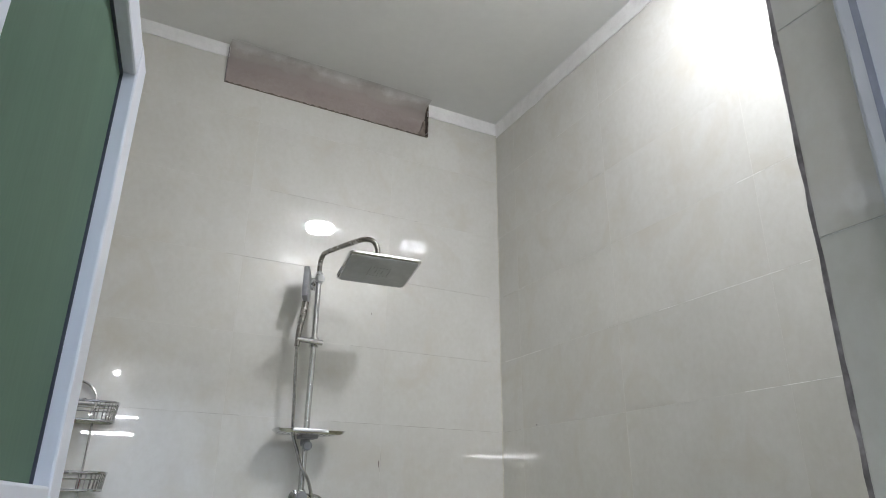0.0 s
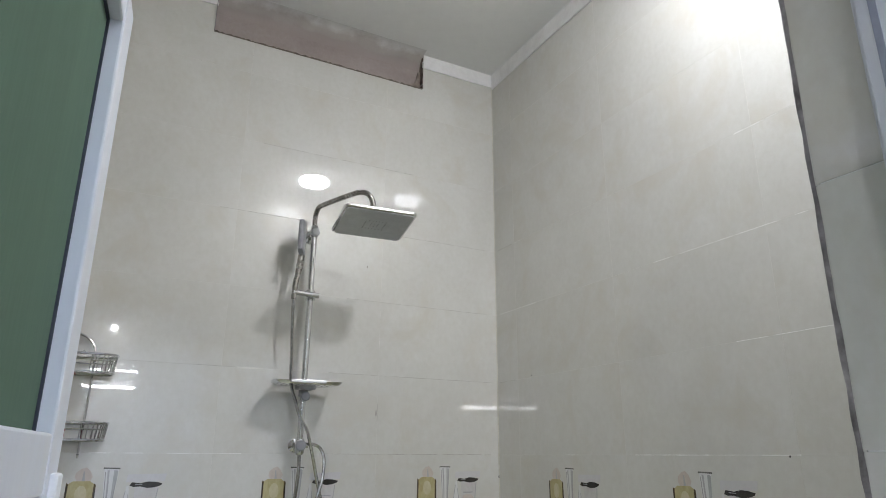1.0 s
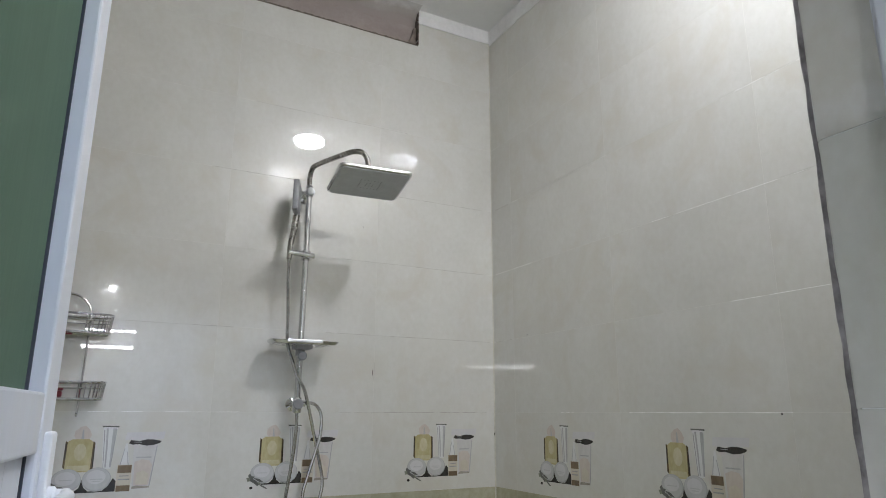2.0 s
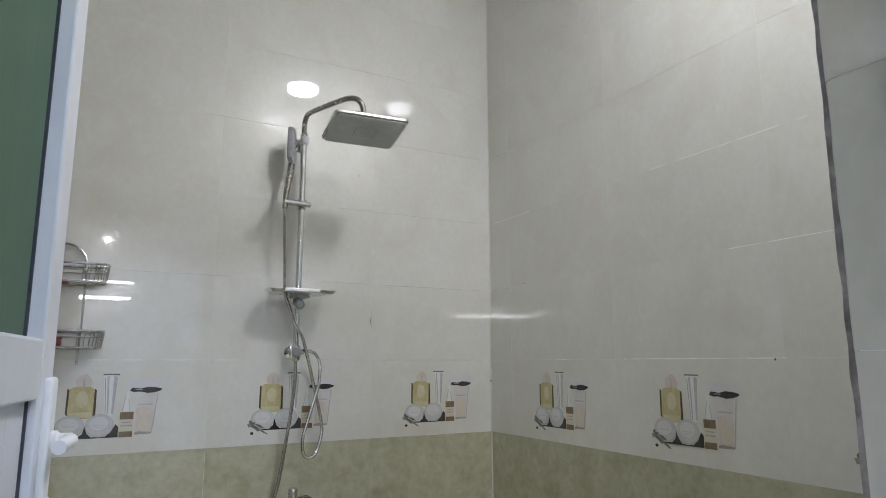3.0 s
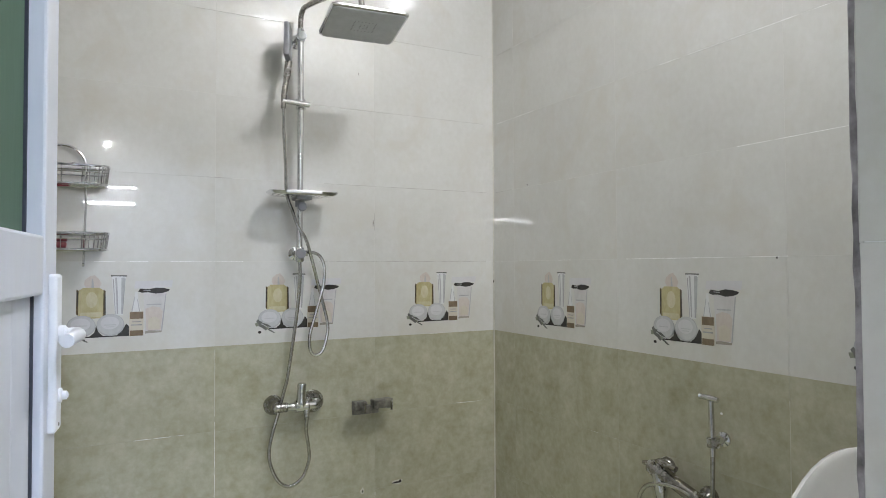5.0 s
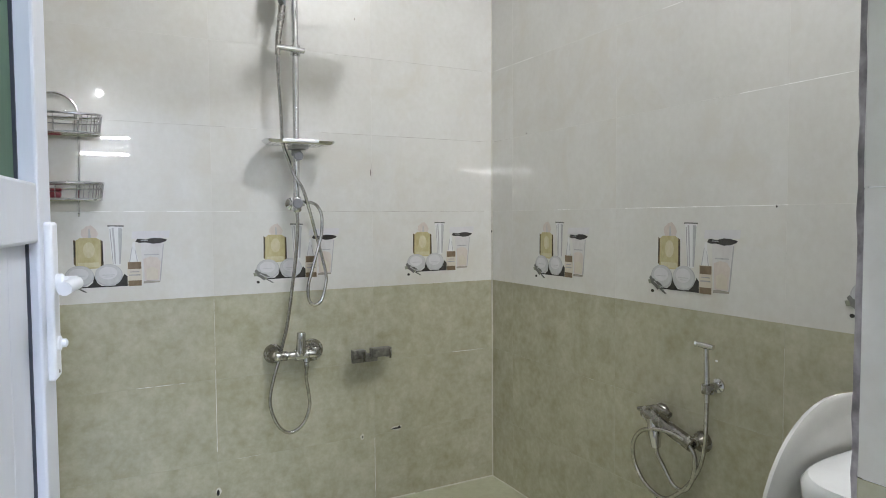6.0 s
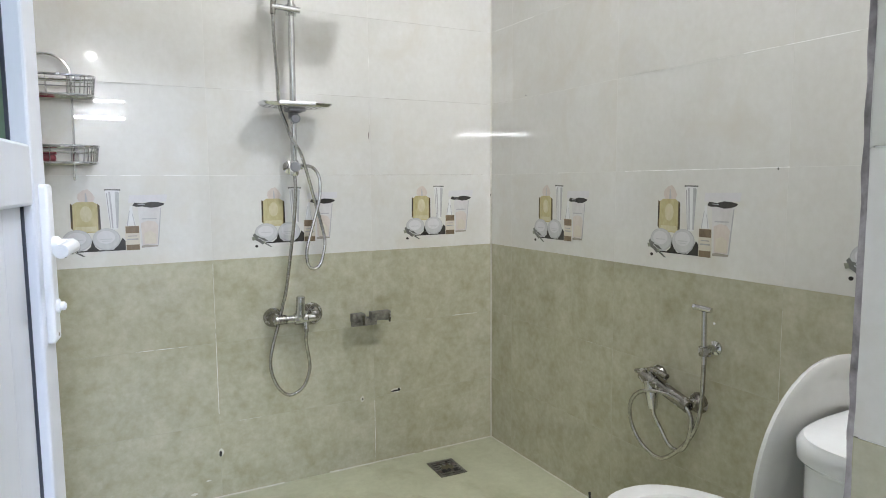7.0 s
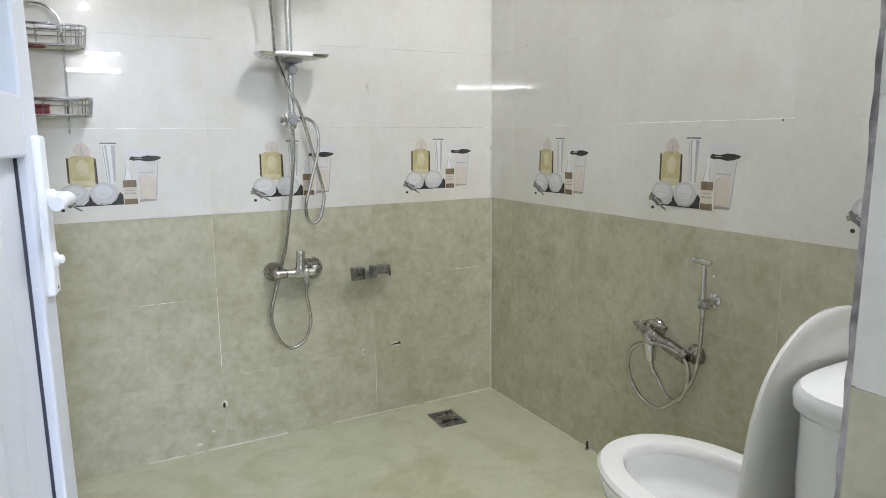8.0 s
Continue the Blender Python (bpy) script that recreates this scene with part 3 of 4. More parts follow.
# mixer
mixer = thing("shower_mixer", "chrome wall mixer tap with two round wall plates", "tap")
for x, w in ((-0.953, 1.0), (-0.808, 1.18)):
    part("wall_plate", lathe([(d, r * w) for d, r in [(0, 0.033), (0.004, 0.0355), (0.010, 0.0355), (0.022, 0.032), (0.034, 0.0255), (0.043, 0.0175), (0.058, 0.0165), (0.064, 0.010)]], (x, 0, 0.640), (0, -1, 0), 30), WORN_CHROME, mixer, smooth=True)
mb = lathe([(0, 0.011), (0.004, 0.0165), (0.036, 0.0165), (0.042, 0.014), (0.070, 0.016), (0.076, 0.0225), (0.118, 0.0225), (0.124, 0.015), (0.148, 0.014)], (-0.962, -0.058, 0.638), (1, 0, -0.02), 20)
part("mixer_body", mb, CHROME, mixer, smooth=True)
ridges = bmesh.new()
for k in range(7):
    lathe([(0, 0.0172), (0.0025, 0.0172)], (-0.950 + k * 0.0052, -0.058, 0.6377), (1, 0, -0.02), 18, ridges)
part("grip_ring", ridges, WORN_CHROME, mixer, smooth=True)
lev = lathe([(-0.012, 0.019), (0.004, 0.0205), (0.012, 0.0175), (0.05, 0.016), (0.068, 0.0165), (0.073, 0.014), (0.075, 0.006)], (-0.868, -0.064, 0.648), (0.02, -0.12, 1), 16)
part("lever", lev, CHROME, mixer, smooth=True)
part("outlet", lathe([(0, 0.012), (0.022, 0.012), (0.024, 0.0095), (0.045, 0.0095)], (-0.848, -0.066, 0.632), (0, -0.1, -1), 14), CHROME, mixer, smooth=True)

# cup holder
holder = thing("tumbler_holder", "tarnished chrome tumbler holder without its tumblers on green tiles", "holder")
part("bar", box((-0.660, -0.05, 0.597), (-0.522, -0.035, 0.611), 0.003), DARK_METAL, holder)
for x0, x1, d in ((-0.672, -0.622, 0.072), (-0.594, -0.512, 0.066)):
    cup = box((x0, -d - 0.014, 0.600), (x1, -d + 0.020, 0.634), 0.004)
    part("cup_clip", cup, DARK_METAL, holder)
    part("clip_edge", box((x1 - 0.012, -d - 0.0165, 0.590), (x1 - 0.004, -d - 0.0135, 0.628), 0.001), WORN_CHROME, holder)
part("back_plate", box((-0.670, -0.066, 0.582), (-0.566, -0.052, 0.612), 0.003), DARK_METAL, holder)
part("foot", lathe([(0, 0.018), (0.006, 0.018), (0.01, 0.010), (0.04, 0.009)], (-0.606, 0, 0.604), (0, -1, 0), 16), DARK_METAL, holder, smooth=True)
part("end_cap", lathe([(0, 0.017), (0.018, 0.015), (0.022, 0.008)], (-0.526, -0.052, 0.609), (1, -0.3, -0.15), 14), DARK_METAL, holder, smooth=True)

# wire caddy
caddy = thing("wire_caddy", "two-tier chrome wire shower caddy hanging on the tiles", "caddy")
CX, CW = -1.622, 0.133
loop_pts = [(CX - 0.067, -0.012, 1.44)] + [(CX + 0.067 * math.cos(a), -0.012, 1.462 + 0.066 * math.sin(a)) for a in [math.pi - math.pi * k / 12 for k in range(13)]] + [(CX + 0.067, -0.012, 1.44)]
part("hanger", tube(rounded(loop_pts, 2), 0.0042, 8), CHROME, caddy, smooth=True)
for sx in (-1, 1):
    part("upright", tube(rounded([(CX + sx * 0.067, -0.012, 1.45), (CX + sx * 0.066, -0.010, 1.30), (CX + sx * 0.062, -0.010, 1.16), (CX + sx * 0.061, -0.016, 1.146), (CX + sx * 0.061, -0.022, 1.153)], 4), 0.0035, 8), CHROME, caddy, smooth=True)
def basket(z0, z1, depth, name):
    rim = []
    for k in range(40):
        a = 6.28319 * k / 40
        c, s = math.cos(a), math.sin(a)
        rim.append((CX + CW * math.copysign(abs(c) ** 0.45, c), -0.006 - depth / 2 + depth / 2 * math.copysign(abs(s) ** 0.5, s)))
    bk = tube([(x, y, z1) for x, y in rim], 0.0038, 8, closed=True)
    tube([(CX + (x - CX) * 0.95, y * 0.95 - 0.002, z0) for x, y in rim], 0.0042, 8, bk, closed=True)
    tube([(CX + (x - CX) * 0.975, y * 0.975 - 0.001, (z0 + z1) / 2 + 0.008) for x, y in rim], 0.0018, 6, bk, closed=True)
    out = part(name, bk, CHROME, caddy, smooth=True)
    wires = bmesh.new()
    for k in range(40):
        x, y = rim[k]
        tube([(x, y, z1), (CX + (x - CX) * 0.95, y * 0.95 - 0.002, z0)], 0.0014, 5, wires)
    for k in range(9):
        y = -0.012 - (depth - 0.016) * k / 8
        tube([(CX - CW * 0.93, y, z0), (CX + CW * 0.93, y, z0)], 0.0016, 5, wires)
    part("wire_mesh", wires, CHROME, out)
    return out
basket(1.398, 1.455, 0.105, "basket")
basket(1.195, 1.246, 0.105, "basket")
for z in (1.462, 1.252):
    for x in (-1.655, -1.588):
        part("rivet", lathe([(0, 0.006), (0.004, 0.006), (0.006, 0.003)], (x, -0.108, z - 0.006), (0, -1, 0), 10), CHROME, caddy, smooth=True)
soap = thing("soap_box", "small red plastic soap box in the lower basket", "soap box")
part("tub", box((-1.672, -0.085, 1.2005), (-1.606, -0.03, 1.220), 0.006), RED, soap, smooth=True)
part("lid", box((-1.674, -0.087, 1.220), (-1.604, -0.028, 1.231), 0.005), RED, soap, smooth=True)

# ---- bidet spray ----
spray = thing("bidet_spray", "chrome bidet spray with coiled hose beside the toilet", "bidet spray", LEAN_IN)
part("holder", lathe([(0, 0.02), (0.006, 0.02), (0.01, 0.011), (0.045, 0.011)], (0, -1.166, 0.664), (-1, -0.02, 0), 16), CHROME, spray, smooth=True)
part("clip", lathe([(-0.012, 0.0155), (0.012, 0.017)], (-0.052, -1.172, 0.662), (0, 0, 1), 16), WORN_CHROME, spray, smooth=True)
wand = tube([(-0.052, -1.170, 0.625), (-0.052, -1.169, 0.68), (-0.052, -1.166, 0.772)], [0.0075, 0.008, 0.0072], 14)
tube([(-0.048, -1.186, 0.777), (-0.052, -1.166, 0.779), (-0.056, -1.140, 0.781)], [0.0075, 0.0085, 0.0070], 12, wand)
lathe([(0, 0.0070), (0.006, 0.0085), (0.008, 0.006)], (-0.056, -1.140, 0.781), (-0.2, 1, 0.03), 12, wand)
part("wand", wand, CHROME, spray, smooth=True)
line = rounded([(-0.062, -1.000, 0.455), (-0.06, -1.004, 0.43), (-0.052, -1.018, 0.399), (-0.045, -1.052, 0.350), (-0.045, -1.094, 0.352), (-0.05, -1.124, 0.398), (-0.055, -1.136, 0.455), (-0.06, -1.121, 0.488), (-0.065, -1.086, 0.507), (-0.07, -1.035, 0.511),
                (-0.075, -0.984, 0.502), (-0.07, -0.938, 0.477), (-0.06, -0.904, 0.428), (-0.05, -0.905, 0.364), (-0.045, -0.948, 0.312), (-0.045, -1.018, 0.299), (-0.045, -1.088, 0.352), (-0.048, -1.139, 0.422), (-0.05, -1.162, 0.495), (-0.052, -1.169, 0.59), (-0.052, -1.170, 0.63)], 14)
part("spray_hose", tube(line, ribbed(line, 0.0064), 10), HOSE_METAL, spray, "ribbed metal spray hose", smooth=True)
valve = thing("bidet_valve", "tarnished chrome wall mixer feeding the bidet spray", "tap", LEAN_IN)
for y, z in ((-0.965, 0.535), (-1.116, 0.492)):
    part("wall_plate", lathe([(0, 0.030), (0.004, 0.031), (0.015, 0.027), (0.026, 0.017), (0.046, 0.015)], (0, y, z), (-1, 0, 0), 22), WORN_CHROME, valve, smooth=True)
part("valve_body", tube([(-0.05, -0.945, 0.541), (-0.052, -0.99, 0.529), (-0.05, -1.04, 0.514), (-0.05, -1.122, 0.490)], [0.020, 0.0255, 0.019, 0.020], 16), WORN_CHROME, valve, smooth=True)
lev = tube(rounded([(-0.055, -0.985, 0.545), (-0.058, -0.98, 0.563), (-0.06, -1.01, 0.566), (-0.062, -1.052, 0.560)], 4), 0.0085, 10)
tube([(-0.055, -0.972, 0.555), (-0.056, -0.945, 0.55), (-0.058, -0.922, 0.545)], [0.012, 0.0085, 0.006], 10, lev)
part("lever", lev, WORN_CHROME, valve, smooth=True)
part("spout", tube([(-0.058, -0.985, 0.53), (-0.062, -0.995, 0.49), (-0.062, -1.000, 0.45)], [0.021, 0.019, 0.013], 14), CHROME, valve, smooth=True)

# ---- toilet ----
toilet = thing("toilet", "white ceramic toilet with raised lid and cistern", "toilet")
TX, TY = -0.460, -1.537
def egg(w, front, back, z, dy=0.0, n=40):
    out = []
    for k in range(n):
        a = 6.28319 * k / n
        c, s = math.cos(a), math.sin(a)
        out.append((TX + w * math.copysign(abs(c) ** 0.92, c), TY + dy + (front if s > 0 else back) * s, z))
    return out
bowl = loft([egg(0.105, 0.12, 0.24, 0.0), egg(0.11, 0.125, 0.24, 0.02), egg(0.105, 0.12, 0.24, 0.12), egg(0.12, 0.14, 0.24, 0.2), egg(0.155, 0.205, 0.24, 0.3), egg(0.174, 0.238, 0.235, 0.35), egg(0.178, 0.244, 0.235, 0.374),
             egg(0.172, 0.238, 0.23, 0.385), egg(0.126, 0.188, 0.142, 0.385), egg(0.121, 0.181, 0.135, 0.335), egg(0.115, 0.172, 0.128, 0.318), egg(0.100, 0.154, 0.110, 0.308), egg(0.085, 0.13, 0.095, 0.28), egg(0.05, 0.06, 0.04, 0.2)])
part("bowl", bowl, CERAMIC, toilet, smooth=True)
seat = part("seat", loft([egg(0.170, 0.236, 0.20, 0.385), egg(0.182, 0.248, 0.205, 0.391), egg(0.184, 0.250, 0.205, 0.400), egg(0.177, 0.243, 0.20, 0.408), egg(0.152, 0.216, 0.17, 0.411), egg(0.131, 0.194, 0.145, 0.4095), egg(0.126, 0.189, 0.14, 0.404),
                          egg(0.125, 0.188, 0.139, 0.386)], caps=False), SEAT_PLASTIC, toilet, "white ring seat", smooth=True)
def lid_ring(w, z0, z1, y, lean=0.10, n=40):
    out = []
    zc, h = (z0 + z1) / 2, (z1 - z0) / 2
    for k in range(n):
        a = 6.28319 * k / n
        c, s = math.cos(a), math.sin(a)
        z = zc + h * (math.copysign(abs(s) ** 0.85, s) if s > 0 else math.copysign(abs(s) ** 0.45, s))
        out.append((TX - 0.021 + w * math.copysign(abs(c) ** (0.95 if s > 0 else 0.7), c), y - lean * (z - 0.43), z))
    return out
part("lid", loft([lid_ring(0.132, 0.445, 0.80, -1.728), lid_ring(0.157, 0.422, 0.828, -1.731), lid_ring(0.168, 0.415, 0.842, -1.738), lid_ring(0.170, 0.415, 0.845, -1.746), lid_ring(0.162, 0.422, 0.838, -1.752), lid_ring(0.132, 0.445, 0.80, -1.754)]),
     SEAT_PLASTIC, toilet, "raised white toilet lid", smooth=True)
for x in (TX - 0.075, TX + 0.075):
    part("hinge", lathe([(-0.02, 0.011), (0.02, 0.011)], (x, -1.735, 0.418), (1, 0, 0), 14), SEAT_PLASTIC, toilet, smooth=True)
def tank_ring(w, z, front=-1.80, back=FRONT + 0.004, grow=0.0):
    out = []
    for k in range(25):
        a = math.pi * k / 24
        out.append((TX + (w + grow) * math.copysign(abs(math.cos(a)) ** 0.6, math.cos(a)), -1.905 + (front + grow + 1.905) * abs(math.sin(a)) ** 0.75, z))
    return out + [(TX - w - grow, back, z), (TX + w + grow, back, z)]
part("cistern", loft([tank_ring(0.165, 0.378), tank_ring(0.175, 0.395), tank_ring(0.192, 0.60), tank_ring(0.194, 0.718)]), CERAMIC, toilet, smooth=True)
part("cistern_lid", loft([tank_ring(0.195, 0.716, grow=0.004), tank_ring(0.195, 0.722, grow=0.010), tank_ring(0.195, 0.742, grow=0.011), tank_ring(0.195, 0.750, grow=0.006), tank_ring(0.20, 0.754)]), CERAMIC, toilet, smooth=True)
part("flush_button", lathe([(0, 0.024), (0.004, 0.024), (0.006, 0.02)], (TX, -1.90, 0.7535), (0, 0, 1), 20), CHROME, toilet, smooth=True)
part("tank_foot", box((TX - 0.10, FRONT + 0.01, 0.0), (TX + 0.10, -1.72, 0.39), 0.02), CERAMIC, toilet)

# ---- floor drain ----
drain = thing("floor_drain", "dull square metal floor drain near the corner", "drain", pose(-0.332, -0.190, 0.0, 0, 0, -3))
for lo, hi in (((-0.056, -0.07, 0), (0.056, -0.058, 0.004)), ((-0.056, 0.058, 0), (0.056, 0.07, 0.004)), ((-0.056, -0.058, 0), (-0.045, 0.058, 0.004)), ((0.045, -0.058, 0), (0.056, 0.058, 0.004))):
    part("frame", box(lo, hi, 0.001), DARK_METAL, drain)
part("sump", box((-0.045, -0.058, 0.0), (0.045, 0.058, 0.0012)), HOLE, drain)
for k in range(6):
    y = -0.046 + k * 0.0184
    part("grate_bar", box((-0.045, y - 0.0045, 0.001), (0.045, y + 0.0045, 0.0036), 0.0008), DARK_METAL, drain)
part("boss", lathe([(0, 0.03), (0.0045, 0.029), (0.0055, 0.02)], (0.0, 0.0, 0.001), (0, 0, 1), 18), WORN_CHROME, drain, smooth=True)

rnd = random.Random(5)
for k in range(9):
    cx, cy, r = rnd.uniform(-0.04, 0.04), rnd.uniform(-0.05, 0.05), rnd.uniform(0.005, 0.014)
    clump = lathe([(0, r), (0.002, r * 0.9), (0.0035 + 0.2 * r, r * 0.4)], (cx, cy, 0.0034), (rnd.uniform(-0.1, 0.1), 0, 1), 7)
    part("caked_dirt", clump, HOLE if k % 2 else DARK_MORTAR, drain, "dark caked dirt" if k == 0 else "")

# ---- lamps ----
lamp = thing("ceiling_lamp", "round white ceiling lamp, lit, in the bathroom", "lamp")
LXY = (-0.382, -1.67)
part("rim", lathe([(0, 0.112), (0.008, 0.112), (0.012, 0.105), (0.012, 0.098), (0.008, 0.098)], (*LXY, CEIL), (0, 0, -1), 40), LOCK_WHITE, lamp, smooth=True)
part("diffuser", lathe([(0, 0.097), (0.034, 0.097), (0.041, 0.090), (0.044, 0.078)], (*LXY, CEIL), (0, 0, -1), 40), PANEL, lamp)
for x0, x1, z, name in ((-1.60, -0.93, 2.09, "tube"), (-1.57, -0.91, 2.33, "tube"), (-6.25, -5.02, 2.03, "tube")):
    tl = thing("tube_lamp", "lit fluorescent tube lamp on the wall outside", "lamp", group="tube lamps outside")
    part("batten", box((x0 - 0.03, HY, z - 0.03), (x1 + 0.03, HY + 0.035, z + 0.03), 0.004), LOCK_WHITE, tl)
    part("tube", tube([(x0, HY + 0.055, z), (x1, HY + 0.055, z)], 0.030 if x0 < -2 else (0.018 if z < 2.2 else 0.010), 12), TUBE if x0 > -2 else BARE_TUBE, tl)
    for x in (x0 - 0.012, x1 + 0.012):
        part("socket", box((x - 0.012, HY + 0.03, z - 0.022), (x + 0.012, HY + 0.08, z + 0.022), 0.003), LOCK_WHITE, tl)
for x, r in ((-1.297, 0.04), (-5.42, 0.034)):
    sl = thing("spot_lamp", "small lit ceiling spot lamp outside", "lamp", group="ceiling spots outside")
    part("rim", lathe([(0, r + 0.025), (0.01, r + 0.02)], (x, -8.35, HZ), (0, 0, -1), 24), LOCK_WHITE, sl)
    part("bulb", lathe([(0, r), (0.05, r), (0.07, r * 0.7)], (x, -8.35, HZ - 0.01), (0, 0, -1), 20), SPOT, sl)
# Added panel, never in view: sends cool fill light through the doorway.
hl = thing("hall_fill_panel", "unseen white ceiling panel added outside to light the doorway", "lamp")
part("frame", box((-1.9, -6.3, HZ - 0.03), (-0.7, -5.86, HZ), 0.004), LOCK_WHITE, hl)
part("diffuser", box((-1.88, -6.28, HZ - 0.034), (-0.72, -5.88, HZ - 0.029)), HALL_FILL, hl)


# ---- tiles and prints, small marks ----
MESHES = {}


def tile(parent, plane, key, s0, s1, z0, z1, mat, name="tile"):
    """One tile with chamfered face; alike tiles share their mesh."""
    w, h = s1 - s0 - JOINT, z1 - z0 - JOINT
    tag = (key, round(w, 4), round(h, 4), mat.name)
    if tag not in MESHES:
        o = plane(0, 0, 0)
        c = 0.0003
        bm = loft([[plane(s, z, d) - o for s, z in ((g, g), (w - g, g), (w - g, h - g), (g, h - g))] for g, d in ((0, -0.008), (0, -c), (c, 0))])
        bmesh.ops.recalc_face_normals(bm, faces=bm.faces)
        me = bpy.data.meshes.new("tile")
        bm.to_mesh(me)
        bm.free()
        me.materials.append(mat)
        MESHES[tag] = me
    ob = new(name, MESHES[tag])
    ob.parent = parent
    ob.location = plane(s0 + JOINT / 2, z0 + JOINT / 2, 0)
    return ob


def cut_tile(parent, plane, outline, mat):
    return part("tile", prism(outline, -0.008, 0.0, plane), mat, parent)


def blob(cx, cz, rx, rz, n=18):
    return [(cx + rx * math.cos(6.28319 * k / n), cz + rz * math.sin(6.28319 * k / n)) for k in range(n)]


def rect(s0, s1, z0, z1):
    return [(s0, z0), (s1, z0), (s1, z1), (s0, z1)]


def curve(a, b, w0, w1, lean=0.0):
    """A narrow stroke from a to b, w0 wide at its start and w1 at its end."""
    mid = ((a[0] + b[0]) / 2 + lean, (a[1] + b[1]) / 2)
    left = [(p[0] - w / 2, p[1]) for p, w in ((a, w0), (mid, (w0 + w1) / 2), (b, w1))]
    right = [(p[0] + w / 2, p[1]) for p, w in ((b, w1), (mid, (w0 + w1) / 2), (a, w0))]
    return left + right


